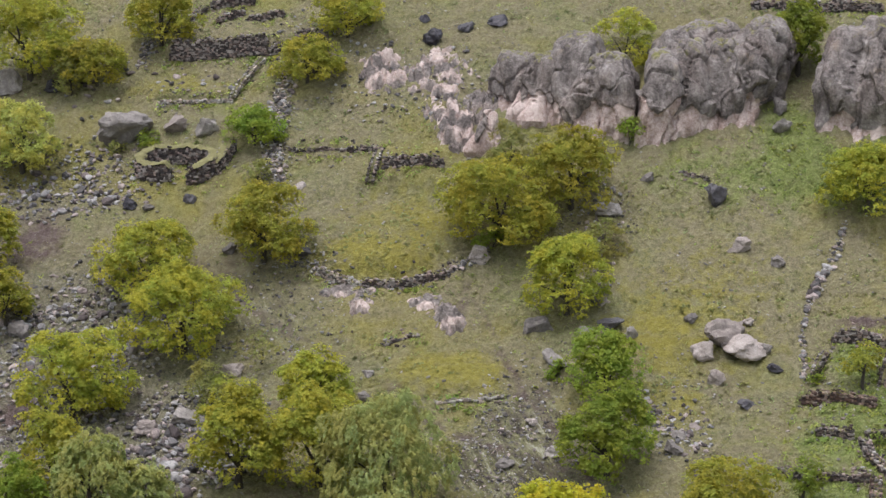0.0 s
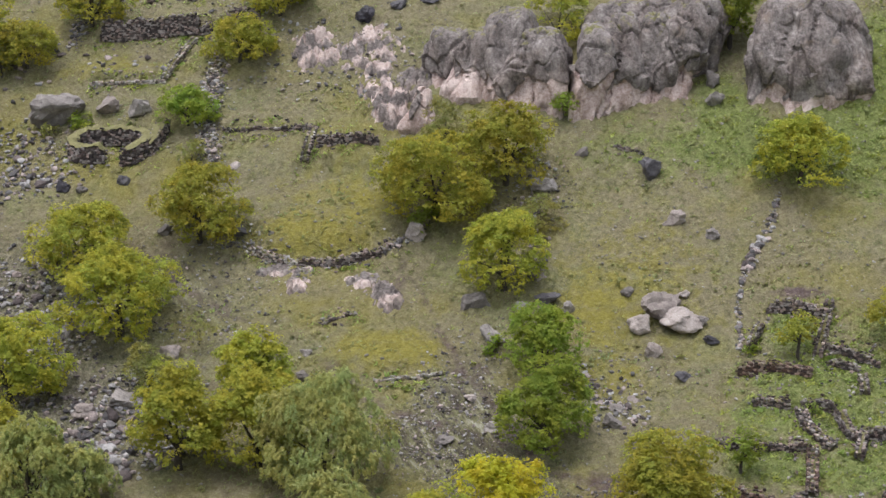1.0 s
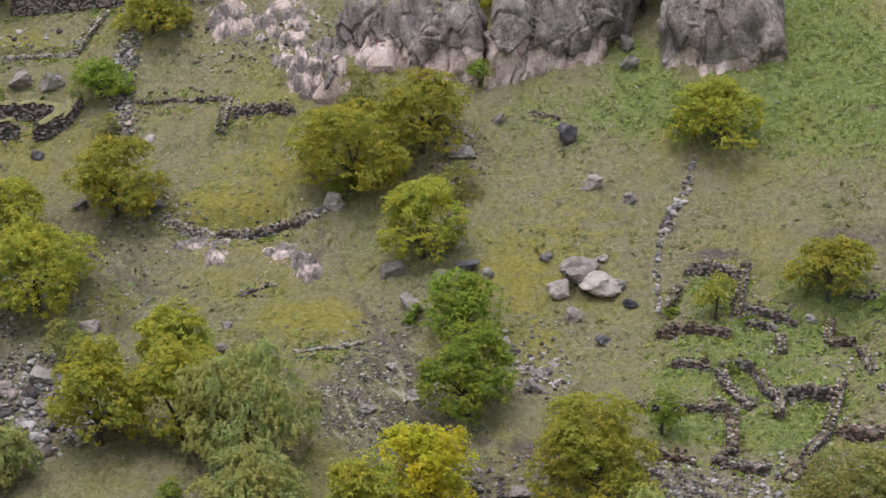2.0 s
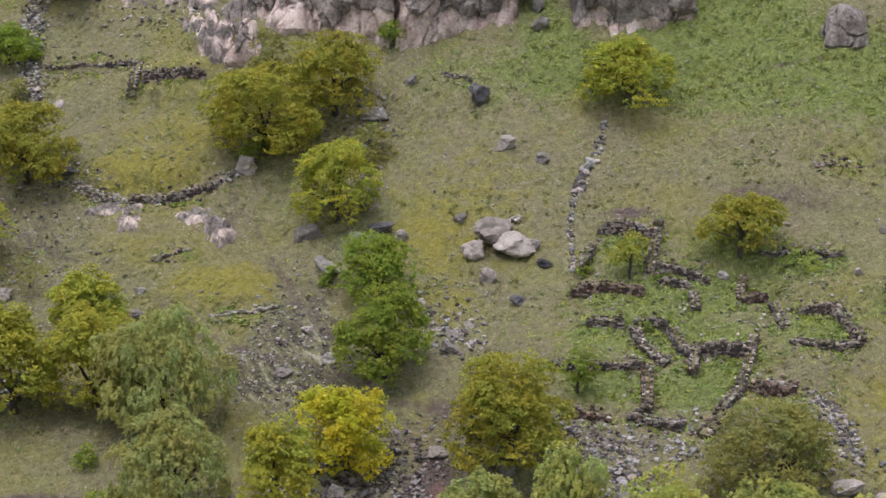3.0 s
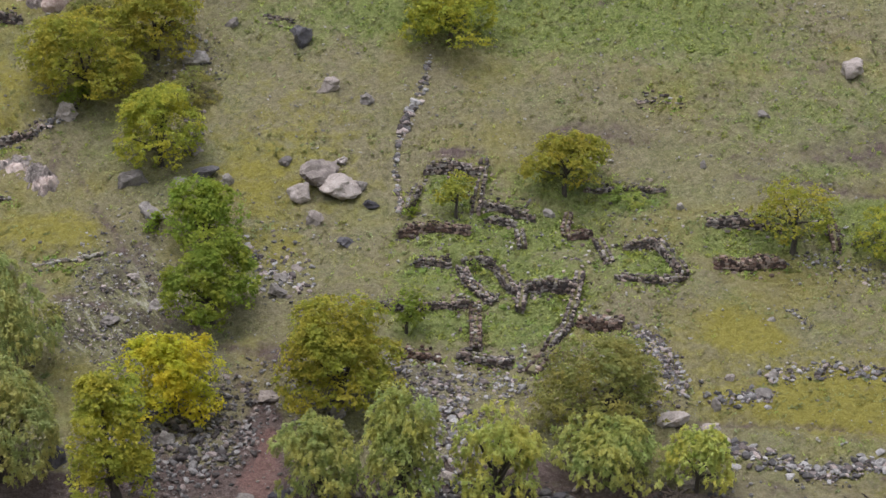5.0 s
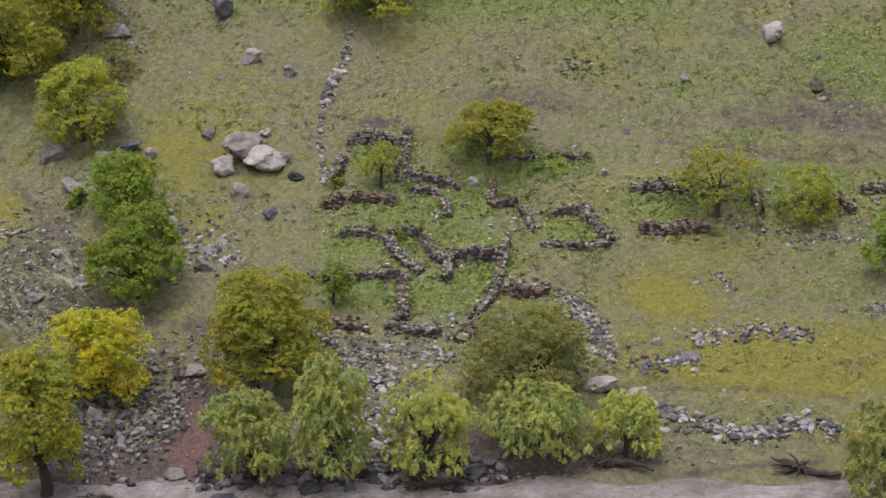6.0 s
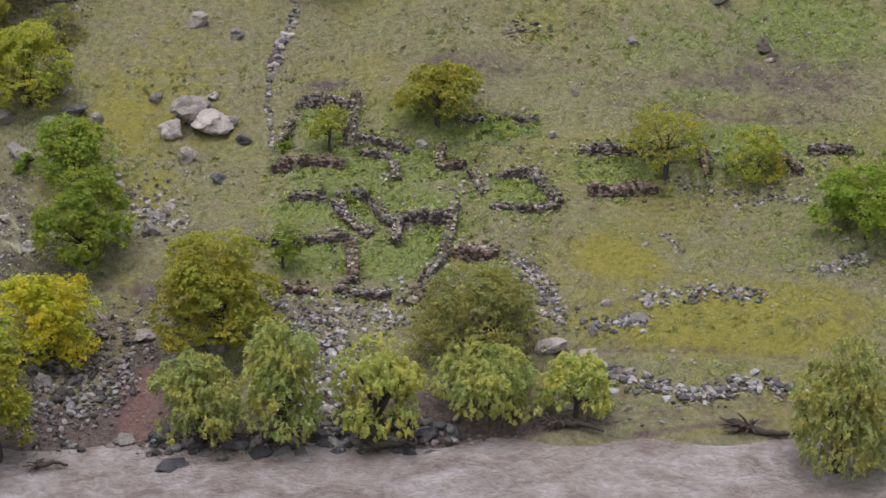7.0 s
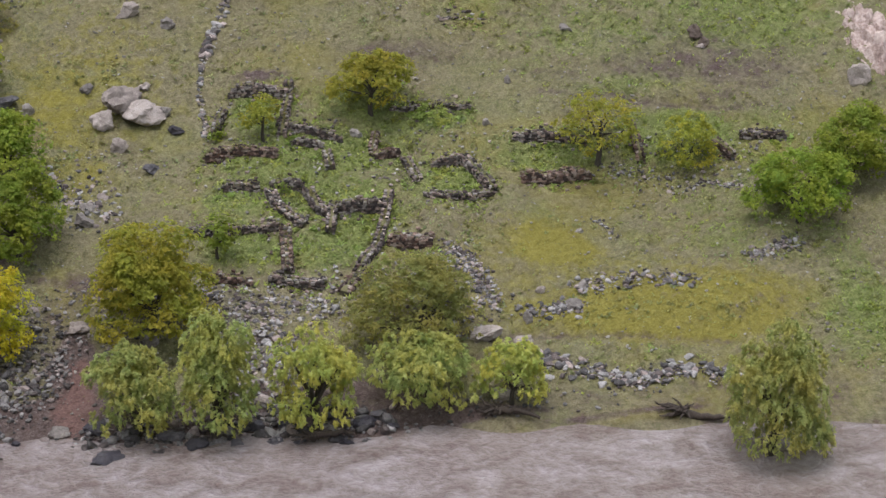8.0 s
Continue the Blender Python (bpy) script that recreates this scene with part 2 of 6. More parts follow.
def cliff_material():
    """Grey lichen-covered tuff over fresh pink rock, which shows where the crust has broken off near the foot."""
    m, nt, bsdf = material("cliff_tuff")
    at = node(nt, "ShaderNodeTexCoord").outputs["Object"]
    stretched = node(nt, "ShaderNodeMapping", {"Vector": at, "Scale": (1, 1, 0.45)}).outputs[0]
    fine = noise_of(nt, at, 4.0, 8, 0.72)
    broad = noise_of(nt, stretched, 0.55, 6, 0.65)
    v = math_of(nt, "ADD", math_of(nt, "MULTIPLY", fine, 0.55), math_of(nt, "MULTIPLY", broad, 0.45))
    crust = ramp(nt, v, [(0.36, (0.058, 0.049, 0.048)), (0.46, (0.142, 0.124, 0.120)), (0.54, (0.230, 0.205, 0.198)), (0.65, (0.40, 0.375, 0.365))])
    fresh = ramp(nt, v, [(0.36, (0.18, 0.126, 0.112)), (0.47, (0.385, 0.295, 0.272)), (0.60, (0.62, 0.53, 0.505))])
    warm = math_of(nt, "MULTIPLY", math_of(nt, "SUBTRACT", noise_of(nt, at, 0.3, 5, 0.6), 0.45), 4.0, True)
    crust = mix(nt, math_of(nt, "MULTIPLY", warm, 0.35), crust, mix(nt, 1.0, crust, (1.25, 0.98, 0.86), "MULTIPLY"))
    drip = noise_of(nt, node(nt, "ShaderNodeMapping", {"Vector": at, "Scale": (1.5, 1.5, 0.16)}).outputs[0], 0.9, 5, 0.65)
    crust = mix(nt, math_of(nt, "MULTIPLY", math_of(nt, "SUBTRACT", drip, 0.52), 6.0, True), crust, mix(nt, 1.0, crust, (0.48, 0.47, 0.47), "MULTIPLY"))
    pale = noise_of(nt, at, 2.2, 6, 0.75)
    crust = mix(nt, math_of(nt, "MULTIPLY", math_of(nt, "SUBTRACT", pale, 0.57), 6.0, True), crust, (0.34, 0.325, 0.30))
    broken = mask_of(nt, "fresh")
    rag = math_of(nt, "ADD", broken, math_of(nt, "MULTIPLY", math_of(nt, "SUBTRACT", noise_of(nt, stretched, 0.6, 7, 0.6), 0.5), 1.1))
    c = mix(nt, math_of(nt, "MULTIPLY", math_of(nt, "SUBTRACT", rag, 0.45), 9, True), crust, fresh)
    rust = noise_of(nt, at, 0.5, 7, 0.7)
    c = mix(nt, math_of(nt, "MULTIPLY", math_of(nt, "SUBTRACT", rust, 0.58), 3, True), c, (0.22, 0.150, 0.080))
    turf = mask_of(nt, "turf")
    tuft = math_of(nt, "MULTIPLY", math_of(nt, "SUBTRACT", math_of(nt, "ADD", turf, math_of(nt, "MULTIPLY", math_of(nt, "SUBTRACT", noise_of(nt, at, 1.2, 6, 0.7), 0.5), 2.0)), 0.55), 5, True)
    c = mix(nt, tuft, c, ramp(nt, fine, [(0.3, (0.090, 0.090, 0.034)), (0.7, (0.26, 0.25, 0.10))]))
    nt.links.new(c, bsdf.inputs["Base Color"])
    bsdf.inputs["Roughness"].default_value = 0.92
    bsdf.inputs["Specular IOR Level"].default_value = 0.25
    nt.links.new(bump_of(nt, math_of(nt, "ADD", fine, noise_of(nt, at, 14, 4)), 0.9, 0.09), bsdf.inputs["Normal"])
    return m


def leaf_material(name, dark, midc, light):
    m, nt, bsdf = material(name)
    rnd = node(nt, "ShaderNodeNewGeometry").outputs["Random Per Island"]
    at = node(nt, "ShaderNodeTexCoord").outputs["Object"]
    v = math_of(nt, "ADD", math_of(nt, "MULTIPLY", rnd, 0.30), math_of(nt, "MULTIPLY", noise_of(nt, at, 1.5, 4), 1.0))
    c = ramp(nt, math_of(nt, "SUBTRACT", v, 0.2), [(0.15, dark), (0.5, midc), (0.85, light)])
    spray = math_of(nt, "MULTIPLY", math_of(nt, "SUBTRACT", noise_of(nt, at, 0.55, 4), 0.5), 5.0)
    spray = math_of(nt, "ADD", spray, 0.5, True)
    c = mix(nt, spray, mix(nt, 1.0, c, (0.84, 1.00, 1.12), "MULTIPLY"), mix(nt, 1.0, c, (1.06, 1.02, 0.95), "MULTIPLY"))
    one = node(nt, "ShaderNodeObjectInfo").outputs["Random"]
    hue = node(nt, "ShaderNodeHueSaturation", {"Hue": math_of(nt, "ADD", 0.493, math_of(nt, "MULTIPLY", one, 0.017)), "Value": math_of(nt, "ADD", 0.92, math_of(nt, "MULTIPLY", one, 0.24)), "Color": c}).outputs[0]
    nt.links.new(hue, bsdf.inputs["Base Color"])
    bsdf.inputs["Roughness"].default_value = 0.6
    bsdf.inputs["Specular IOR Level"].default_value = 0.25
    see = node(nt, "ShaderNodeBsdfTranslucent", {"Color": hue})
    both = node(nt, "ShaderNodeMixShader", {0: 0.58, 1: bsdf.outputs[0], 2: see.outputs[0]})
    nt.links.new(both.outputs[0], nt.nodes["Material Output"].inputs[0])
    return m


def bark_material(name, dark, light):
    m, nt, bsdf = material(name)
    at = node(nt, "ShaderNodeTexCoord").outputs["Object"]
    long = node(nt, "ShaderNodeMapping", {"Vector": at, "Scale": (6, 6, 1.2)}).outputs[0]
    v = noise_of(nt, long, 3.0, 6, 0.7)
    nt.links.new(ramp(nt, v, [(0.3, dark), (0.7, light)]), bsdf.inputs["Base Color"])
    bsdf.inputs["Roughness"].default_value = 0.9
    nt.links.new(bump_of(nt, v, 0.8, 0.03), bsdf.inputs["Normal"])
    return m


def water_material():
    """Muddy river water in flood: brown-grey, glossy, with ripples drawn out along the current."""
    m, nt, bsdf = material("muddy_water")
    at = node(nt, "ShaderNodeTexCoord").outputs["Object"]
    flow = node(nt, "ShaderNodeMapping", {"Vector": at, "Scale": (0.85, 1.0, 1.0), "Rotation": (0, 0, 0.115)}).outputs[0]
    swirl = node(nt, "ShaderNodeTexNoise", {"Vector": flow, "Scale": 0.42, "Detail": 4.0, "Distortion": 0.7}).outputs["Fac"]
    wave = node(nt, "ShaderNodeTexNoise", {"Vector": flow, "Scale": 2.3, "Detail": 5.0, "Roughness": 0.62, "Distortion": 0.6}).outputs["Fac"]
    fine = noise_of(nt, flow, 5.5, 4, 0.55)
    # brown silt, with the sky's lilac sheen painted into the paler swirls
    silt_and_sheen = math_of(nt, "ADD", math_of(nt, "MULTIPLY", swirl, 0.62), math_of(nt, "MULTIPLY", wave, 0.38))
    nt.links.new(ramp(nt, silt_and_sheen, [(0.36, (0.160, 0.122, 0.112)), (0.5, (0.240, 0.203, 0.202)), (0.64, (0.34, 0.308, 0.320))]), bsdf.inputs["Base Color"])
    bsdf.inputs["Roughness"].default_value = 0.05
    bsdf.inputs["IOR"].default_value = 1.5
    h = math_of(nt, "ADD", math_of(nt, "MULTIPLY", swirl, 1.8), math_of(nt, "ADD", wave, math_of(nt, "MULTIPLY", fine, 0.34)))
    nt.links.new(bump_of(nt, h, 0.9, 0.42), bsdf.inputs["Normal"])
    return m


GROUND = ground_material()
CLIFF = cliff_material()
GREY_ROCK = stone_material("grey_rock", (0.082, 0.073, 0.071), (0.205, 0.187, 0.180), (0.39, 0.365, 0.355), 0.6, 0.8, vary=0.25)
PALE_ROCK = stone_material("pale_rock", (0.118, 0.098, 0.091), (0.285, 0.248, 0.234), (0.47, 0.428, 0.41), 0.35, 1.2, vary=0.2)
PINK_ROCK = stone_material("pink_bedrock", (0.11, 0.086, 0.080), (0.235, 0.195, 0.182), (0.40, 0.35, 0.33), 0.3, 1.0, vary=0.25)
BROWN_ROCK = stone_material("brown_rock", (0.06, 0.045, 0.040), (0.16, 0.125, 0.11), (0.33, 0.28, 0.25), 0.3, 1.0, vary=0.25)
DARK_ROCK = stone_material("dark_rock", (0.020, 0.019, 0.026), (0.046, 0.043, 0.055), (0.12, 0.115, 0.125), 0.15, 0.8, gloss=0.5, vary=0.3)
RUBBLE = stone_material("rubble", (0.050, 0.047, 0.050), (0.140, 0.134, 0.138), (0.36, 0.352, 0.355), 0.3, 1.0, island=True, vary=0.6)
LOOSE_STONE = stone_material("loose_stone", (0.050, 0.047, 0.050), (0.140, 0.134, 0.138), (0.36, 0.352, 0.355), 0.3, 1.0, vary=0.6)
WET_STONE = stone_material("wet_stone", (0.030, 0.028, 0.030), (0.082, 0.077, 0.080), (0.24, 0.232, 0.236), 0.25, 1.0, gloss=0.5, vary=0.6)
WET_RUBBLE = stone_material("wet_rubble", (0.030, 0.028, 0.030), (0.082, 0.077, 0.080), (0.24, 0.232, 0.236), 0.25, 1.0, gloss=0.5, island=True, vary=0.6)
FIELD_STONE = stone_material("field_stone", (0.10, 0.092, 0.085), (0.21, 0.195, 0.178), (0.38, 0.365, 0.34), 0.2, 1.0, island=True, vary=0.45)
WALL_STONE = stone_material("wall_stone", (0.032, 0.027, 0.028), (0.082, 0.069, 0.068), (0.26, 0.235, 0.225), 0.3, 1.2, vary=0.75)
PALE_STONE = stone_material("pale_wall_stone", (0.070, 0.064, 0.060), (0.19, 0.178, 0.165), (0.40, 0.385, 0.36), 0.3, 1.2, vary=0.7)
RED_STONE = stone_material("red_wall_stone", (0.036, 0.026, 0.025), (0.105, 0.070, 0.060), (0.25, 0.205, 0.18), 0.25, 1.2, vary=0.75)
WALL_REST = stone_material("wall_stone_joined", (0.032, 0.027, 0.028), (0.082, 0.069, 0.068), (0.26, 0.235, 0.225), 0.3, 1.2, island=True, vary=0.75)
PALE_REST = stone_material("pale_wall_stone_joined", (0.070, 0.064, 0.060), (0.19, 0.178, 0.165), (0.40, 0.385, 0.36), 0.3, 1.2, island=True, vary=0.7)
RED_REST = stone_material("red_wall_stone_joined", (0.036, 0.026, 0.025), (0.105, 0.070, 0.060), (0.25, 0.205, 0.18), 0.25, 1.2, island=True, vary=0.75)
WALL_TOP = stone_material("wall_top_turf", (0.070, 0.066, 0.036), (0.140, 0.132, 0.066), (0.25, 0.24, 0.13), 0.0, 1.5, island=True, vary=0.1)
GREEN_TOP = stone_material("wall_top_grass", (0.090, 0.087, 0.040), (0.170, 0.160, 0.074), (0.28, 0.265, 0.14), 0.0, 1.5, island=True, vary=0.1)
WALL_CORE = stone_material("wall_core", (0.034, 0.030, 0.022), (0.078, 0.070, 0.046), (0.15, 0.142, 0.085), 0.0, 1.5, island=True, vary=0.1)
WALNUT_LEAF = leaf_material("walnut_leaf", (0.225, 0.216, 0.036), (0.385, 0.362, 0.052), (0.56, 0.51, 0.1))
GREEN_LEAF = leaf_material("green_leaf", (0.15, 0.188, 0.028), (0.262, 0.305, 0.042), (0.4, 0.43, 0.085))
WILLOW_LEAF = leaf_material("willow_leaf", (0.265, 0.268, 0.088), (0.425, 0.422, 0.135), (0.58, 0.565, 0.22))
PALE_LEAF = leaf_material("pale_willow_leaf", (0.285, 0.295, 0.1), (0.44, 0.445, 0.155), (0.58, 0.575, 0.25))
YELLOW_LEAF = leaf_material("yellow_leaf", (0.35, 0.3, 0.026), (0.54, 0.475, 0.04), (0.68, 0.61, 0.085))
LIME_LEAF = leaf_material("lime_leaf", (0.34, 0.325, 0.085), (0.5, 0.48, 0.13), (0.64, 0.61, 0.21))
OLIVE_LEAF = leaf_material("olive_leaf", (0.205, 0.192, 0.056), (0.315, 0.298, 0.088), (0.43, 0.41, 0.14))
WEED_LEAF = leaf_material("weed_leaf", (0.2, 0.235, 0.054), (0.345, 0.39, 0.096), (0.52, 0.54, 0.2))
HERB_LEAF = leaf_material("herb_leaf", (0.2, 0.21, 0.082), (0.315, 0.32, 0.135), (0.46, 0.455, 0.22))
GRASS_BLADE = leaf_material("grass_blade", (0.15, 0.14, 0.056), (0.235, 0.22, 0.086), (0.34, 0.32, 0.14))
STRAW = leaf_material("straw_blade", (0.21, 0.20, 0.095), (0.32, 0.305, 0.155), (0.46, 0.44, 0.25))
BARK = bark_material("grey_bark", (0.020, 0.017, 0.015), (0.075, 0.064, 0.054))
WET_WOOD = bark_material("wet_wood", (0.018, 0.014, 0.012), (0.085, 0.065, 0.055))
WATER = water_material()


# ---- builders ----
def mesh_from(name, verts, faces, mat, smooth=False):
    """A mesh from numpy vertices (n, 3) and faces (m, k), all with the same k."""
    me = bpy.data.meshes.new(name)
    verts, faces = np.asarray(verts, np.float32), np.asarray(faces, np.int32)
    m, k = faces.shape
    me.vertices.add(len(verts))
    me.vertices.foreach_set("co", verts.ravel())
    me.loops.add(m * k)
    me.loops.foreach_set("vertex_index", faces.ravel())
    me.polygons.add(m)
    me.polygons.foreach_set("loop_start", np.arange(0, m * k, k, dtype=np.int32))
    me.polygons.foreach_set("use_smooth", np.full(m, smooth))
    me.update(calc_edges=True)
    me.materials.append(mat)
    return me


def thing(name, x, y, z, label, category, group="", kind="", turn=0.0):
    ob = new(name)
    ob.empty_display_size = 0.2
    ob.matrix_world = pose(x, y, z, 0, 0, turn)
    return tagged(ob, label, category, group, kind)


def part(name, me, parent, m=None, label=""):
    ob = new(name, me)
    ob.parent = parent
    if m is not None:
        ob.matrix_local = m
    if label:
        ob["label"] = label
    return ob


# the ground's heights on a fine grid, for quick placing
LOW_X, LOW_Y, CELL = -76.0, 86.0, 0.2
HEIGHTS = ground_height(*np.meshgrid(np.arange(LOW_X, 82, CELL), np.arange(LOW_Y, 184, CELL), indexing="ij")).tolist()


def height(x, y):
    a, b = (x - LOW_X) / CELL, (y - LOW_Y) / CELL
    i, j = int(a), int(b)
    a, b = a - i, b - j
    low, high = HEIGHTS[i], HEIGHTS[i + 1]
    return (low[j] * (1 - b) + low[j + 1] * b) * (1 - a) + (high[j] * (1 - b) + high[j + 1] * b) * a


def mask_mesh(me, name, values):
    me.attributes.new(name, "FLOAT", "POINT").data.foreach_set("value", np.asarray(values, np.float32))


def ico(level):
    bm = bmesh.new()
    bmesh.ops.create_icosphere(bm, subdivisions=level, radius=1.0)
    v = np.array([p.co for p in bm.verts])
    f = np.array([[p.index for p in q.verts] for q in bm.faces])
    bm.free()
    return v, f


ICO = {n: ico(n) for n in (1, 2, 3, 4, 6)}


def rock_shape(level, seed, angular=0.5, rough=0.24):
    """A unit rock: a ball cut by some random planes and roughened."""
    v, f = ICO[level]
    v = v.copy()
    rng = np.random.RandomState(seed)
    for _ in range(int(7 + 12 * angular)):
        n = rng.normal(size=3)
        n /= np.linalg.norm(n)
        over = v @ n - rng.uniform(0.42, 0.85)
        v = v - np.clip(over, 0, None)[:, None] * n * 0.85
    if rough:
        off = Vector(rng.uniform(-50, 50, 3))
        n = np.array([noise.fractal(Vector(p) * 1.5 + off, 0.8, 2.1, 5) + 0.55 * (noise.ridged_multi_fractal(Vector(p) * 1.1 + off, 0.9, 2.2, 4, 1.0, 2.0) - 1.0) for p in v])
        v = v * (1 + rough * n)[:, None]
        v += 0.05 * np.array([noise.fractal(Vector(p) * 5.0 + off, 0.7, 2.1, 3) for p in v])[:, None] * v
    return v, f


def boulder(name, x, y, width, tall, mat, label, seed, depth=0.8, turn=None, level=4, sink=0.3, angular=0.5, group="", raise_by=0.0):
    """One boulder, partly sunk in the ground."""
    rng = np.random.RandomState(seed)
    v, f = rock_shape(level, seed, angular)
    low, high = v.min(0), v.max(0)
    v = (v - (low + high) / 2) / (high - low) * (width, width * depth, tall * (1 + sink))
    v[:, :2] *= (1 + 0.35 * np.clip(-v[:, 2:] / tall, 0, 1))
    v[:, 2] += tall * (1 - sink) / 2
    me = mesh_from(name, v, f, mat, True)
    me.set_sharp_from_angle(angle=radians(32))
    ob = new(name, me)
    ob.matrix_world = pose(x, y, height(x, y) + raise_by, rng.uniform(-6, 6), rng.uniform(-8, 8), rng.uniform(-25, 25) if turn is None else turn)
    return tagged(ob, label, "boulder" if width > 0.9 else "stone", group)


def stones(name, xs, ys, sizes, mat, label, seed, flat=0.65, level=1, sink=0.25, lift=0.0):
    """Many loose stones in one mesh."""
    rng = np.random.RandomState(seed)
    pool = [rock_shape(level, seed * 7 + k, 0.6, 0.0)[0] for k in range(8)]
    f = ICO[level][1]
    n = len(xs)
    zs = ground_height(xs, ys)
    shape = np.array(pool)[rng.randint(0, 8, n)]
    a = rng.uniform(0, 6.28, n)
    size = np.stack([sizes * rng.uniform(0.75, 1.3, n), sizes * rng.uniform(0.6, 1.0, n), sizes * flat * rng.uniform(0.7, 1.2, n)], -1) / 2
    p = shape * size[:, None]
    p[:, :, 2] += p[:, :, 0] * rng.uniform(-0.3, 0.3, n)[:, None]
    c, s = np.cos(a)[:, None], np.sin(a)[:, None]
    q = np.stack([c * p[:, :, 0] - s * p[:, :, 1] + xs[:, None], s * p[:, :, 0] + c * p[:, :, 1] + ys[:, None], p[:, :, 2] + (zs + lift + size[:, 2] * (1 - 2 * sink))[:, None]], -1)
    faces = (f[None] + (np.arange(n) * len(pool[0]))[:, None, None]).reshape(-1, 3)
    ob = new(name, mesh_from(name, q.reshape(-1, 3), faces, mat))
    return tagged(ob, label, "stones", kind="stuff")


def inside(x, y, zone):
    """How far in a soft-edged oval zone a place lies: 1 in the middle, 0 outside."""
    zx, zy, rx, ry = zone[:4]
    return bell(1.1 * (((x - zx) / rx) ** 2 + ((y - zy) / ry) ** 2) ** 1.5)


# dry-stone walls
def block_mesh(seed, mat, name):
    """A rough wall stone, one unit long, about 44 triangles."""
    rng = np.random.RandomState(seed)
    bm = bmesh.new()
    bmesh.ops.create_cube(bm, size=1.0)
    bmesh.ops.bevel(bm, geom=list(bm.edges), offset=0.16, segments=1, affect="EDGES")
    for p in bm.verts:
        p.co += Vector(rng.uniform(-0.075, 0.075, 3))
    me = bpy.data.meshes.new(name)
    bm.to_mesh(me)
    bm.free()
    me.materials.append(mat)
    return me


BLOCKS = {mat.name: [block_mesh(40 + k, mat, "stone") for k in range(7)] for mat in (WALL_STONE, PALE_STONE, RED_STONE)}


BLOCK_SHAPES = [(np.array([tuple(p.co) for p in me.vertices]), [tuple(q.vertices) for q in me.polygons]) for me in BLOCKS[WALL_STONE.name]]
REST = {WALL_STONE.name: WALL_REST, PALE_STONE.name: PALE_REST, RED_STONE.name: RED_REST}


FOOT_LINES = []  # where walls stand, for the weeds along them
CRESTS = []  # places on their tops, for the grass there


def stone_wall(path, tall, thick, mat, label, seed, size=0.22, ruin=0.45, cap=None, name="stone_wall", group="ruined dry-stone walls", most=92, crown=None, sod_up=0.0):
    """A ruined dry-stone wall along a path on the ground: a rubble core, and face and top stones laid one by one.
    ruin: how unevenly its crest has fallen. cap: the stone of its top, if paler than its faces. crown: how thickly loose stones lie on its crest.
    sod_up: how high the turf stands on it."""
    rng = np.random.RandomState(seed)
    pts = np.array(path, float)
    leg = np.hypot(*np.diff(pts, axis=0).T)
    run = np.r_[0, np.cumsum(leg)]
    ax, ay = pts.mean(0)
    FOOT_LINES.append(path)
    base = thing(name, ax, ay, height(ax, ay), label, "wall", group)
    z0 = height(ax, ay)

    def place(d):
        x, y = np.interp(d, run, pts[:, 0]), np.interp(d, run, pts[:, 1])
        k = min(max(np.searchsorted(run, d) - 1, 0), len(leg) - 1)
        ux, uy = (pts[k + 1] - pts[k]) / leg[k]
        return x, y, ux, uy

    def stand(x, y, ux, uy):
        return min(height(x - 0.45 * uy, y + 0.45 * ux), height(x + 0.45 * uy, y - 0.45 * ux)) + 0.1

    def crest(d):
        fall = 0.5 + 0.5 * math.sin(d * 1.15 + seed) * math.sin(d * 0.47 + seed * 2.3)
        ends = min(1.0, 0.75 + d / 1.2, 0.75 + (run[-1] - d) / 1.2)
        return tall * (1 - ruin * fall + 0.12 * math.sin(d * 4.7 + seed) * math.sin(d * 2.1 + 2 * seed)) * ends

    # core, with turf grown over its crest
    n = max(2, int(run[-1] / 0.4))
    ring, verts, sod, sod_faces = [], [], [], []
    for k in range(n + 1):
        d = run[-1] * k / n
        x, y, ux, uy = place(d)
        g, c = stand(x, y, ux, uy), crest(d) - 0.05
        for side, up in ((-0.42, -0.5), (-0.36, c), (0.36, c), (0.42, -0.5)):
            verts.append((x - uy * side * thick - ax, y + ux * side * thick - ay, g + up - z0))
        for side, up in ((-0.47 - 0.3 * sod_up, c - 0.1 + sod_up), (-0.2, c + 0.03 + sod_up), (0.2, c + 0.03 + sod_up), (0.47 + 0.3 * sod_up, c - 0.1 + sod_up)):
            sod.append((x - uy * side * thick - ax, y + ux * side * thick - ay, g + up + rng.uniform(-0.05, 0.05) - z0))
    for k in range(n):
        for q in range(4):
            ring.append((4 * k + q, 4 * k + (q + 1) % 4, 4 * k + 4 + (q + 1) % 4, 4 * k + 4 + q))
        for q in range(3):
            sod_faces.append((4 * k + q, 4 * k + q + 1, 4 * k + 5 + q, 4 * k + 4 + q))
    ring += [(0, 3, 2, 1), (4 * n, 4 * n + 1, 4 * n + 2, 4 * n + 3)]
    part("core", mesh_from("core", verts, ring, WALL_CORE), base)
    part("turf", mesh_from("turf", sod, sod_faces, GREEN_TOP if sod_up else WALL_TOP), base, label="earth and turf on the wall's crest")
    if crown is None:
        crown = 0.95 if cap else 0.72
    # stones: those of the faces and the crest, sides turned from the river last
    laid = []
    row = size * 0.62
    for side in (-1, 1):
        for level in range(max(1, int(tall / row + 0.6))):
            d = rng.uniform(-0.2, 0.1)
            while d < run[-1]:
                long = size * rng.uniform(0.55, 1.5)
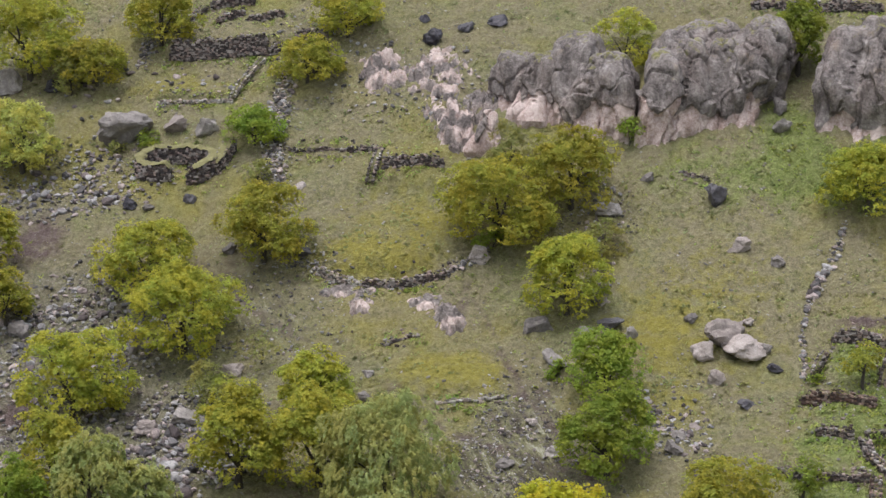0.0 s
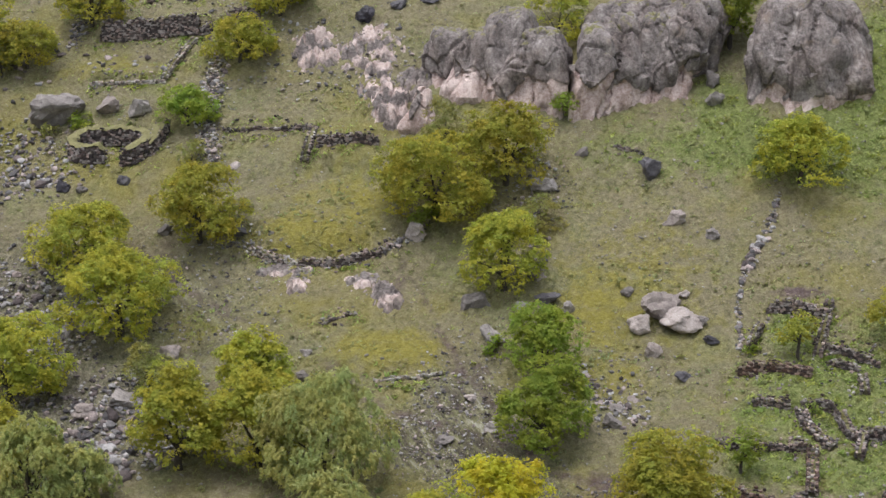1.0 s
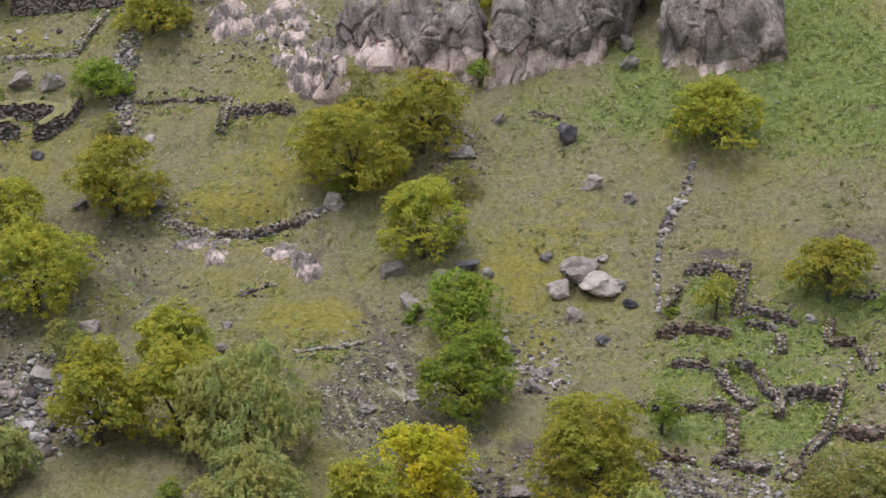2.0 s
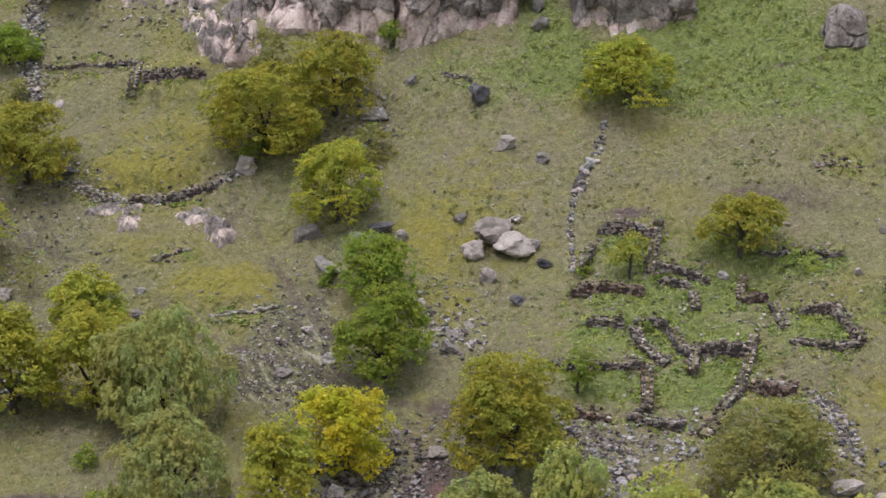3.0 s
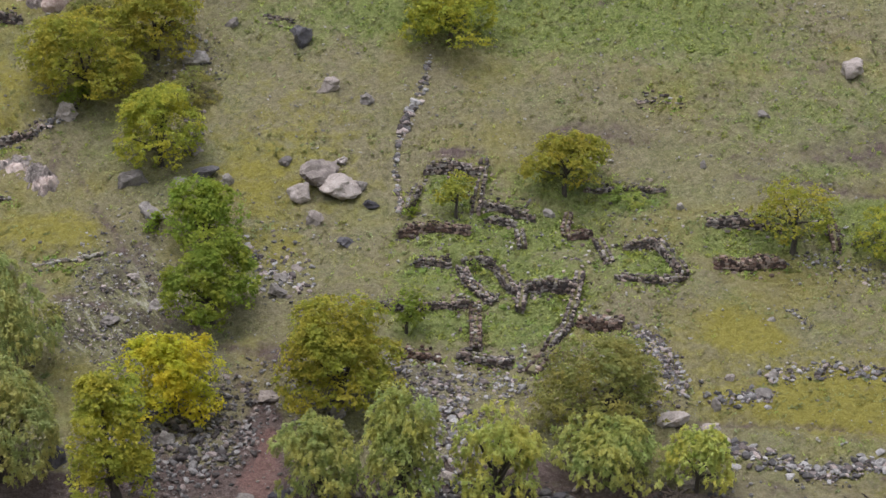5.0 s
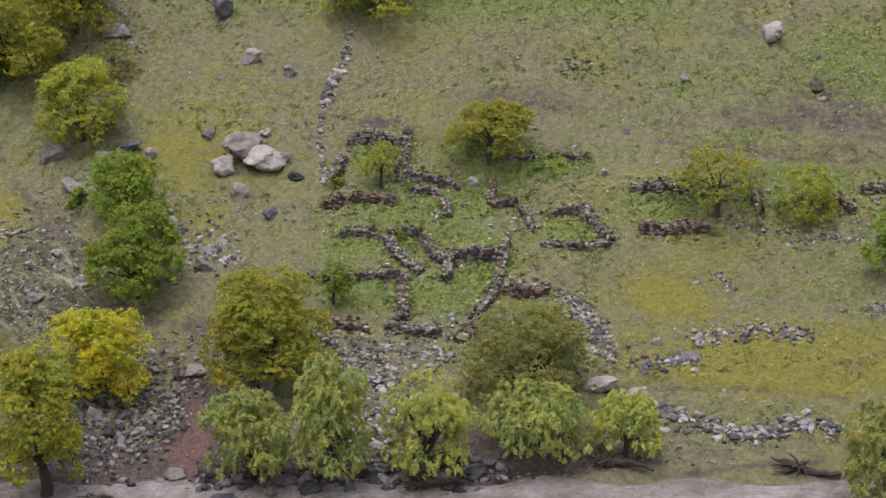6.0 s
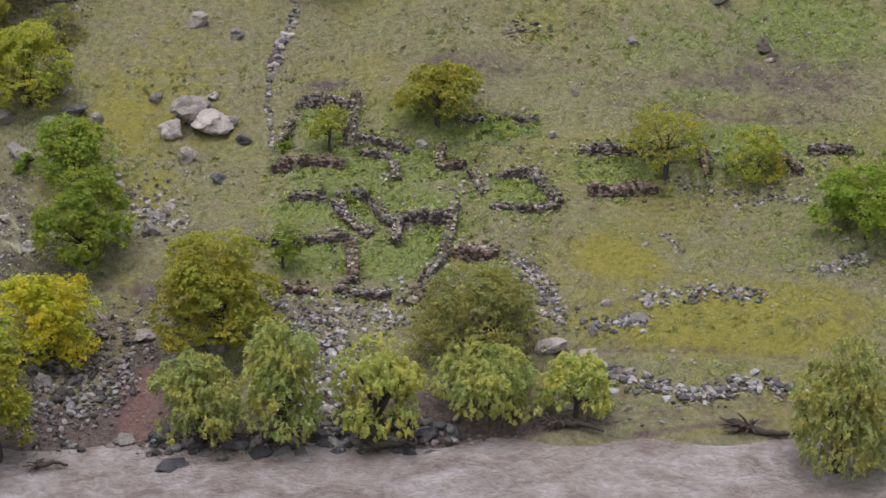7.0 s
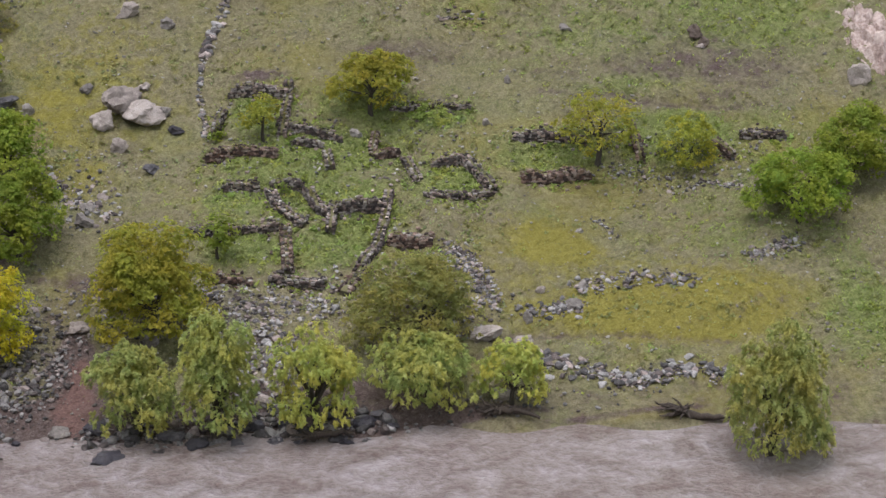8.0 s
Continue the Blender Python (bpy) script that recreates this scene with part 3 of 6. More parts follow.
                if crest(d) > level * row + row * rng.uniform(0.0, 0.6):
                    laid.append((d + long / 2, side * (0.43 - 0.05 * level * row) * thick, (level + 0.5) * row, long, row, 0, side))
                d += long * 0.95
    d = 0.0
    while d < run[-1]:
        long = size * rng.uniform(0.6, 1.3)
        for lane in np.linspace(-0.34, 0.34, max(1, round(thick * 0.85 / size))):
            if rng.uniform() < crown + 0.35 * math.sin(d * 1.9 + seed):
                laid.append((d + long / 2 + rng.uniform(-0.12, 0.12), (lane + rng.uniform(-0.06, 0.06)) * thick, crest(d) + rng.uniform(-0.07, 0.04), long, row, 1, 0))
        d += long * 0.9
    # stones fallen to the foot
    for _ in range(int(run[-1] * 5 * ruin)):
        long = size * rng.uniform(0.6, 1.5)
        d, out = rng.uniform(0, run[-1]), thick * 0.5 + abs(rng.normal(0, 0.45))
        x, y, ux, uy = place(d)
        side = rng.choice((-1, 1))
        drop = height(x - uy * side * out, y + ux * side * out) - stand(x, y, ux, uy)
        laid.append((d, side * out, drop + long * 0.15, long, row, 1, 0))
    order = rng.permutation(len(laid))
    singles = set(order[:most].tolist())
    rest_v, rest_f, count = [], [], 0
    for k, (d, off, up, long, tallness, top, side) in enumerate(laid):
        x, y, ux, uy = place(min(max(d, 0), run[-1]))
        g = stand(x, y, ux, uy)
        x, y = x - uy * off, y + ux * off
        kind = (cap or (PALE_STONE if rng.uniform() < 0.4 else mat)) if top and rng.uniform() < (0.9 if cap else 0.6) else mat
        m = pose(x - ax, y - ay, g + up - z0, rng.uniform(-18, 18), rng.uniform(-18, 18), math.degrees(math.atan2(uy, ux)) + rng.uniform(-25, 25))
        m = m @ Matrix.Diagonal((long * 1.1, size * rng.uniform(0.6, 1.1), tallness * rng.uniform(0.7, 1.6), 1))
        shape = rng.randint(7)
        if k in singles:
            part("stone", BLOCKS[kind.name][shape], base, m)
        else:
            w, f = BLOCK_SHAPES[shape]
            rest_v.append(w @ np.array(m.to_3x3()).T + np.array(m.translation))
            rest_f += [tuple(q + count for q in face) for face in f]
            count += len(w)
    for d in rng.uniform(0, run[-1], int(run[-1] * 26)):
        if math.sin(d * 0.9 + seed) + 0.6 * math.sin(d * 2.3 + 2 * seed) > rng.uniform(-1.2, 1.0):
            x, y, ux, uy = place(d)
            off = rng.uniform(-0.42, 0.42) * thick
            CRESTS.append((x - uy * off, y + ux * off, stand(x, y, ux, uy) + crest(d) - 0.02))
    if count:
        me = bpy.data.meshes.new("infill")
        me.from_pydata(np.concatenate(rest_v).tolist(), [], rest_f)
        me.materials.append(REST[mat.name])
        tagged(part("infill", me, base), kind="stuff")
    return base


# trees
def tube(points, radii, sides=7):
    """Vertices and faces of a tapered tube along points."""
    points = np.asarray(points, float)
    verts, faces = [], []
    for k, (p, r) in enumerate(zip(points, radii)):
        way = points[min(k + 1, len(points) - 1)] - points[max(k - 1, 0)]
        way = way / (np.linalg.norm(way) + 1e-9)
        a = np.cross(way, (0.3, 0.9, 0.1))
        a /= np.linalg.norm(a)
        b = np.cross(way, a)
        for s in range(sides):
            t = 2 * math.pi * s / sides
            verts.append(p + r * (math.cos(t) * a + math.sin(t) * b))
    for k in range(len(points) - 1):
        for s in range(sides):
            faces.append((k * sides + s, k * sides + (s + 1) % sides, (k + 1) * sides + (s + 1) % sides, (k + 1) * sides + s))
    return verts, faces


def bent(a, b, rng, sag, steps=6):
    a, b = np.array(a, float), np.array(b, float)
    wig = rng.uniform(-1, 1, 3) * np.linalg.norm(b - a) * 0.10
    t = np.linspace(0, 1, steps)[:, None]
    p = a + (b - a) * t + wig * np.sin(t * math.pi) + np.array((0, 0, sag)) * np.sin(t * math.pi)
    return p


def leaves(centres, normals, sizes, rng, droop=0.0, long=1.7):
    """Pointed leaf quads round the centres, facing about along the normals."""
    n = len(centres)
    nrm = normals + rng.normal(size=(n, 3)) * 0.42
    nrm /= np.linalg.norm(nrm, axis=1)[:, None]
    way = rng.normal(size=(n, 3))
    way[:, 2] -= droop
    way -= (way * nrm).sum(1)[:, None] * nrm
    way /= np.linalg.norm(way, axis=1)[:, None]
    side = np.cross(nrm, way)
    L, W = (sizes * long / 2)[:, None], (sizes / 2)[:, None]
    q = np.stack([centres - way * L, centres + side * W + nrm * W * 0.25, centres + way * L, centres - side * W + nrm * W * 0.25], 1)
    return q.reshape(-1, 3), np.arange(4 * n).reshape(n, 4)


KINDS = {
    # leaf material, leaf size, leaves per square metre of outline, droop, crown's foot, lobes, label
    "walnut": (WALNUT_LEAF, 0.15, 330, 0.3, 0.17, 70, "round walnut tree in fresh yellow-green leaf on the grassy slope"),
    "green": (GREEN_LEAF, 0.15, 330, 0.3, 0.19, 66, "small round tree with bright green spring leaves"),
    "willow": (WILLOW_LEAF, 0.1, 500, 1.3, 0.2, 80, "pale grey-green willow with soft drooping twigs near the river"),
    "pale": (PALE_LEAF, 0.1, 500, 1.3, 0.16, 80, "pale silvery green willow with soft drooping twigs"),
    "yellow": (YELLOW_LEAF, 0.15, 330, 0.3, 0.13, 64, "tree with golden yellow young leaves on the stony bank"),
    "olive": (OLIVE_LEAF, 0.12, 380, 0.2, 0.08, 70, "dull olive-brown bushy tree with thin young leaves"),
    "sapling": (GREEN_LEAF, 0.16, 120, 0.3, 0.30, 12, "slender light green sapling among the ruins"),
    "bush": (OLIVE_LEAF, 0.14, 170, 0.1, 0.0, 12, "low brownish bush on the slope"),
    "shrub": (GREEN_LEAF, 0.14, 170, 0.1, 0.0, 12, "low leafy green shrub"),
}


def tree(kind, x, y, tall, wide, seed, name="tree", lean=0.0, foot=None, thin=1.0, label="", leaf=None):
    mat, leaf_size, per, droop, low, lobes, words = KINDS[kind]
    low = low if foot is None else foot
    mat = leaf or mat
    rng = np.random.RandomState(seed)
    small = kind in ("bush", "shrub")
    base = thing(name, x, y, height(x, y) - 0.05, label or words, "bush" if small else "tree", "shrubs on the slope" if small else "trees on the slope")
    # the crown: many rounded sprays of twigs set over an uneven dome
    soft_twigs = droop > 1
    skirt, deep = tall * low, tall * (1 - low)
    heart = np.array((lean * tall, 0, skirt + deep * 0.42))
    mid, rx = heart, wide / 2
    way = rng.normal(size=(lobes, 3))
    way /= np.linalg.norm(way, axis=1)[:, None]
    way[:, 2] = np.where(way[:, 2] < -0.5, -way[:, 2], way[:, 2])
    turn = np.arctan2(way[:, 1], way[:, 0])
    dome = 1 + 0.12 * np.sin(2 * turn + seed) + 0.09 * np.sin(3 * turn + 2.1 * seed + 3 * way[:, 2]) + 0.10 * rng.normal(size=lobes)
    span = np.stack([np.full(lobes, rx), np.full(lobes, rx), np.where(way[:, 2] > 0, 0.58, 0.46) * deep], -1)
    size = (1.6 if lobes < 20 else 1.0) * rng.uniform(0.10, 0.175, lobes)
    radius = size * (wide * deep) ** 0.5
    centre = heart + way * dome[:, None] * span * (0.80 - 0.9 * size[:, None]) * np.where(rng.uniform(size=lobes) < 0.18, 0.6, 1.0)[:, None]
    # leaves on the skins of the sprays, most on their outer sides
    each = 9
    sprigs = int(1.15 * per * wide * deep * thin / each)
    pick = rng.choice(lobes, sprigs, p=radius**2 / (radius**2).sum())
    w = rng.normal(size=(sprigs, 3)) + 0.75 * way[pick] + (0, 0, 0.35)
    w /= np.linalg.norm(w, axis=1)[:, None]
    place = centre[pick] + w * (radius[pick] * rng.uniform(0.72, 1.0, sprigs) ** 0.7)[:, None] * (1.1, 1.1, 0.75)
    # the crown fills its measure
    for axis in (0, 1):
        grow = (wide / 2) / np.percentile(np.abs(place[:, axis] - mid[axis]), 97)
        place[:, axis] = mid[axis] + (place[:, axis] - mid[axis]) * grow
        centre[:, axis] = mid[axis] + (centre[:, axis] - mid[axis]) * grow
    foot_z, top_z = np.percentile(place[:, 2], (1, 99.5))
    place[:, 2] = skirt + (place[:, 2] - foot_z) * deep / (top_z - foot_z)
    centre[:, 2] = skirt + (centre[:, 2] - foot_z) * deep / (top_z - foot_z)
    # every sprig carries some leaves that face much the same way; on willows they hang in strands
    count = sprigs * each
    facing = np.repeat(w + rng.normal(size=(sprigs, 3)) * 0.3, each, axis=0)
    spot = np.repeat(place, each, axis=0)
    if soft_twigs:
        along = np.tile(np.arange(each) / each, sprigs) * np.repeat(rng.uniform(0.4, 1.1, sprigs), each) * 0.055 * tall
        spot = spot + np.repeat(w * (1, 1, 0), each, axis=0) * (along * 0.35)[:, None]
        spot[:, 2] -= along
        place = spot + rng.normal(size=(count, 3)) * leaf_size * 0.45
    else:
        place = spot + rng.normal(size=(count, 3)) * (leaf_size * 0.95, leaf_size * 0.95, leaf_size * 0.55)
    w = facing
    place[:, 2] = np.maximum(place[:, 2], 0.06 * tall * rng.uniform(0.2, 1.5, count) if low < 0.1 else tall * low * 0.5)
    v, f = leaves(place, 0.65 * w + (0, 0, 0.75), leaf_size * rng.uniform(0.55, 1.35, count), rng, 2.2 if soft_twigs else droop, 2.8 if soft_twigs else 1.6)
    # trunk and limbs
    girth = (0.035 if not small else 0.02) * tall
    fork = np.array((lean * tall * 0.4, 0, max(tall * low * 1.15, 0.12 * tall)))
    tv, tf = tube(bent((0, 0, -0.3), fork, rng, 0), np.linspace(1.25, 0.85, 6) * girth, 9)
    trunk = part("trunk", mesh_from("trunk", tv, tf, BARK, True), base)
    order = np.argsort(-radius)[: 4 if small else 7]
    for k in order:
        lv, lf = tube(bent(fork, fork + (centre[k] - fork) * 0.92, rng, 0.04 * tall), np.linspace(0.62, 0.12, 6) * girth, 6)
        part("limb", mesh_from("limb", lv, lf, BARK, True), trunk)
    part("crown", mesh_from("crown", v, f, mat), base)
    return base


def crag(bosses, seed, label, turf=0.3):
    """A weathered cliff of rounded buttresses that lean back into the slope. Each boss: x and y of its foot, width, height, depth,
    how far its top leans to the right, and up to which part of its height the crust has broken off the paler rock."""
    ax, ay = bosses[0][:2]
    az = height(ax, ay)
    base = thing("rock_face", ax, ay, az, label, "rock face")
    unit, faces = ICO[6]
    for number, (bx, by, wide, tall, deep, lean, bare) in enumerate(bosses):
        off = Vector((seed * 3.7 + number * 11.3, seed * 1.9, number * 5.1))
        foot = height(bx, by)
        box = np.sign(unit) * np.abs(unit) ** (0.62, 0.62, 0.72)
        up = np.clip(box[:, 2], 0, 1)
        x = bx + box[:, 0] * wide / 2 * (1.06 - 0.16 * up) + lean * up
        y = by + deep / 2 + box[:, 1] * deep / 2 + 0.22 * tall * up
        z = foot + np.where(box[:, 2] > 0, box[:, 2] * tall, box[:, 2] * 2.0)
        way = unit / (wide, deep, tall * 0.8)
        way /= np.linalg.norm(way, axis=1)[:, None]
        verts, pink, green = [], [], []
        for k in range(len(unit)):
            p = Vector((x[k], y[k], z[k]))
            q = p + off
            flute = noise.noise(Vector((q.x * 0.75 + q.z * 0.1, q.y * 0.5, q.z * 0.12)))
            push = 0.85 * noise.fractal(q * 0.27, 1.0, 2.1, 2) + 0.9 * (abs(flute) - 0.25) + 0.09 * noise.fractal(q * 1.7, 0.7, 2.1, 4)
            near, cells = noise.voronoi(Vector((q.x * 0.42 + q.z * 0.16, q.y * 0.4, q.z * 0.3 - q.x * 0.17)) + 0.25 * noise.noise_vector(q * 0.6))
            gap = near[1] - near[0]
            worn = min(1.0, max(0.0, 0.5 + 1.6 * noise.noise(q * 0.33)))
            push += 0.24 * noise.cell(cells[0] * 7.3) - worn * 0.4 * max(0.0, 1 - gap / 0.12) ** 1.5
            # the crust ends in a brow over the broken foot
            rise = (z[k] - foot) / tall
            edge = bare * (1 + 1.0 * noise.noise(Vector((q.x * 0.45, q.y * 0.3, 1.7))) + 0.18 * noise.noise(Vector((q.x * 1.7, 0.3, 4.1))))
            broken = min(1.0, max(0.0, (edge - rise) / 0.035 + 0.5))
            push -= broken * (0.34 + 0.3 * noise.noise(q * 0.8))
            verts.append((p.x + way[k, 0] * push - ax, p.y + way[k, 1] * push - ay, p.z + way[k, 2] * push * 0.7 - az))
            pink.append(broken * 0.9)
            green.append(max(0.0, (unit[k, 2] - 0.7) * 1.1) + turf * unit[k, 2] + 0.45 * max(0.0, unit[k, 1]) if unit[k, 2] > 0.35 else 0.0)
        me = mesh_from("buttress", verts, faces, CLIFF, True)
        me.set_sharp_from_angle(angle=radians(26))
        mask_mesh(me, "fresh", pink)
        mask_mesh(me, "turf", green)
        part("buttress", me, base)
    return base


def outcrop(x, y, wide, deep, tall, seed, label, bare=0.56, turn=0.0, name="bedrock"):
    """Bedrock that crops out of the turf: a low ridged dome with an uneven outline and open joints."""
    n = max(24, int(max(wide, deep) * 2 / 0.085))
    a, b = np.meshgrid(np.linspace(-1.25, 1.25, n), np.linspace(-1.25, 1.25, n), indexing="ij")
    c, d = math.cos(radians(turn)), math.sin(radians(turn))
    px, py = x + a * wide * c - b * deep * d, y + a * wide * d + b * deep * c
    g = ground_height(px, py)
    z0 = height(x, y)
    verts, edge = [], []
    off = Vector((seed * 1.37, seed * 0.71, 4.0))
    for i, j in np.ndindex(n, n):
        p = Vector((px[i, j], py[i, j], 0)) + off
        rim = 1 - (a[i, j] ** 2 + b[i, j] ** 2) + 0.55 * noise.fractal(p * 0.9, 0.8, 2.1, 4)
        near, cells = noise.voronoi(Vector((p.x * 0.9 + p.y * 0.3, p.y * 0.55, seed)) + 0.3 * noise.noise_vector(p * 0.8))
        joint = max(0.0, 1 - (near[1] - near[0]) / 0.13)
        rise = min(1.0, max(-0.4, rim * 1.6)) * (0.55 + 0.35 * noise.cell(cells[0] * 5.7) + 0.4 * noise.fractal(p * 1.1, 0.8, 2.1, 3)) - 0.45 * joint
        rise += 0.10 * noise.fractal(p * 4.0, 0.6, 2.1, 3)
        verts.append((px[i, j] - x, py[i, j] - y, g[i, j] - z0 + tall * rise - 0.05))
        edge.append(rim)
    i, j = np.meshgrid(np.arange(n - 1), np.arange(n - 1), indexing="ij")
    q = (i * n + j).ravel()
    q = q[np.array(edge)[q] > -0.3]
    me = mesh_from(name, verts, np.stack([q, q + n, q + n + 1, q + 1], -1), CLIFF, True)
    me.set_sharp_from_angle(angle=radians(38))
    mask_mesh(me, "fresh", [bare] * (n * n))
    mask_mesh(me, "turf", 0.45 - 0.6 * np.clip(np.array(edge), 0, 1))
    ob = new(name, me)
    ob.matrix_world = pose(x, y, z0)
    return tagged(ob, label, "bedrock")


def log(name, x, y, long, girth, turn, seed, label, up=0.1, pitch=4, roots=14):
    """A broken trunk lying on the shore, with a tangle of torn roots."""
    rng = np.random.RandomState(seed)
    base = thing(name, x, y, max(height(x, y), 0.0) + up, label, "driftwood", turn=turn)

    def limb(kind, a, b, thick, thin):
        line = bent(a, b, rng, 0.1, 9) + rng.normal(size=(9, 3)) * thick * 0.22
        v, f = tube(line, np.linspace(thick, thin, 9) * rng.uniform(0.8, 1.2, 9), 8)
        part(kind, mesh_from(kind, v, f, WET_WOOD, True), base)

    limb("log", (-long * 0.35, 0, girth * 0.6), (long / 2, 0, girth * 0.3 + math.sin(radians(pitch)) * long * 0.3), girth, girth * 0.35)
    for _ in range(roots):
        a = rng.uniform(0, 6.28)
        tip = (-long * 0.35 + rng.uniform(-0.45, 0.25) * long, math.cos(a) * long * rng.uniform(0.1, 0.3), girth * 0.6 + abs(math.sin(a)) * long * rng.uniform(0.05, 0.30))
        limb("root", (-long * 0.3 + rng.uniform(-0.1, 0.1), 0, girth * 0.5), tip, girth * rng.uniform(0.25, 0.5), 0.03)
    return base


# soft-edged patches of the ground: middle x, y, half width, half depth, strength
ZONES = {"lush": [], "dry": [], "dirt": [], "stony": [], "streak": [], "clay": []}
ZONES["clay"] += [(-1.9, 103.4, 0.85, 2.0, 1.2), (-2.4, 100.2, 1.2, 2.0, 1.2)]
ZONES["streak"] += [
    (-10.8, 123.0, 2.6, 6.5, 0.75),
    (-9.0, 117.5, 3.2, 4.5, 0.75),
    (-13.4, 117.0, 4.2, 4.2, 0.9),
    (-33.5, 136.0, 2.6, 5.0, 0.6),
    (-30.0, 132.5, 2.6, 4.0, 0.6),
    (-25.0, 128.5, 4.0, 3.5, 0.35),
]
ZONES["lush"] += [
    (13.0, 148.5, 12.0, 3.5, 0.5),
    (24.0, 148.0, 9.0, 7.0, 0.8),
    (19.5, 157.0, 6.0, 6.0, 0.8),
    (33.0, 145.0, 8.0, 6.0, 0.6),
    (45.5, 101.5, 5.0, 5.0, 0.6),
    (42.0, 110.5, 5.0, 2.5, 0.35),
    (14.8, 121.7, 10.2, 9.0, 0.5),
    (34.6, 122.0, 7.8, 3.3, 0.4),
    (54.8, 131.8, 6.4, 7.2, 0.32),
    (42.2, 135.5, 11.1, 6.4, 0.34),
    (35.6, 134.6, 8.4, 3.5, 0.3),
    (44.3, 121.1, 3.5, 6.5, 0.4),
    (40.5, 115.0, 6.0, 4.3, 0.4),
    (29.2, 100.6, 6.7, 1.7, 0.3),
    (11.2, 129.9, 2.4, 2.3, 1),
    (13.6, 124.6, 6.2, 2.6, 0.8),
    (16.6, 118.1, 2.2, 2.3, 1.1),
    (14.1, 114.7, 2.5, 2.3, 0.9),
    (8.4, 115.4, 2.9, 2.1, 1),
    (23.2, 120.7, 1.9, 1.9, 1.1),
    (30.3, 122.4, 3.2, 1.7, 1.2),
    (39.1, 124.0, 4.0, 2.5, 1.2),
    (36.5, 128.6, 6.0, 1.2, 0.6),
    (22.7, 127.7, 3.6, 1.8, 1),
    (18.8, 129.9, 3.2, 2.2, 0.9),
    (12.8, 120.9, 2.3, 1.5, 0.8),
    (8.3, 120.4, 2.2, 1.8, 0.8),
    (6.4, 153.5, 2.7, 3.5, 0.9),
    (19.2, 153.3, 7.7, 7.9, 0.65),
    (5.9, 148.8, 11.5, 3.5, 0.5),
    (46.4, 104.4, 2.2, 7.8, 0.5),
    (-14.2, 138.3, 5.0, 3.8, 0.3),
    (48.0, 136.0, 5.2, 5.1, 0.6),
    (18.8, 108.6, 2.8, 1.6, 0.6),
]
ZONES["dry"] += [
    (31.0, 108.5, 9.0, 5.0, 0.45),
    (39.0, 104.0, 8.0, 4.0, 0.5),
    (0.0, 127.5, 7.0, 9.0, 0.16),
    (-2.0, 140.0, 9.0, 8.0, 0.2),
    (-20.5, 144.5, 2.0, 2.4, 0.6),
    (26.0, 114.0, 6.0, 4.0, 0.35),
    (-24.3, 140.2, 5.5, 3.0, 0.85),
    (-16.9, 127.7, 4.7, 3.0, 0.9),
    (34.9, 102.6, 5.2, 1.6, 0.7),
    (27.6, 113.3, 2.5, 2.4, 0.5),
    (-3.5, 131.9, 3.6, 3.6, 0.4),
    (-44.6, 159.5, 5.3, 2.1, 0.6),
    (-24.0, 146.2, 5.3, 2.9, 0.5),
    (28.5, 112.2, 2.2, 1.5, 0.9),
    (32.1, 105.0, 9.0, 2.7, 0.8),
    (-1.7, 124.8, 2.7, 4.1, 0.5),
    (12.4, 114.0, 2.2, 0.9, 0.8),
    (0.4, 134.2, 6.1, 6.1, 0.35),
    (30.3, 95.0, 6.5, 1.0, 0.6),
]
ZONES["dirt"] += [
    (22.2, 134.6, 5.8, 2.1, 0.3),
    (36.7, 130.7, 8.6, 3.0, 0.18),
    (46.1, 128.5, 5.8, 3.7, 0.22),
    (39.1, 126.8, 5.6, 0.7, 0.3),
    (44.7, 133.7, 8.5, 6.4, 0.25),
    (38.8, 104.1, 4.2, 2.1, 0.3),
    (-2.3, 104.7, 1.1, 2.7, 1.2),
    (45.6, 130.0, 8.3, 3.8, 0.2),
    (51.6, 122.7, 4.9, 3.3, 0.3),
    (6.0, 97.4, 10.8, 1.2, 1.2),
    (20.0, 96.4, 5.1, 0.6, 1.1),
    (27.8, 95.3, 7.1, 0.4, 0.8),
    (35.0, 94.1, 3.9, 0.6, 0.7),
    (18.6, 101.8, 6.0, 0.8, 0.5),
    (-52.1, 142.4, 3.2, 4.5, 0.8),
    (-45.9, 121.4, 2.4, 2.7, 1),
    (-10.5, 124.3, 0.9, 3.8, 0.5),
    (-8.7, 118.8, 2.2, 2.4, 0.4),
    (-2.2, 104.2, 1.2, 3.2, 1.3),
    (-6.2, 100.3, 4.6, 1.5, 0.9),
    (-2.9, 109.3, 2.8, 2.1, 0.5),
    (10.1, 105.8, 3.4, 0.4, 1),
    (21.0, 134.9, 4.5, 1.0, 0.3),
    (36.3, 130.6, 5.7, 1.0, 0.2),
    (16.8, 97.0, 4.2, 0.7, 0.9),
    (-17.2, 135.5, 0.6, 3.8, 0.6),
    (-0.8, 112.3, 2.1, 2.1, 0.8),
    (-2.2, 103.6, 2.0, 2.3, 1),
    (-35.7, 138.7, 1.3, 3.8, 0.5),
    (11.4, 133.2, 2.4, 0.8, 0.9),
]
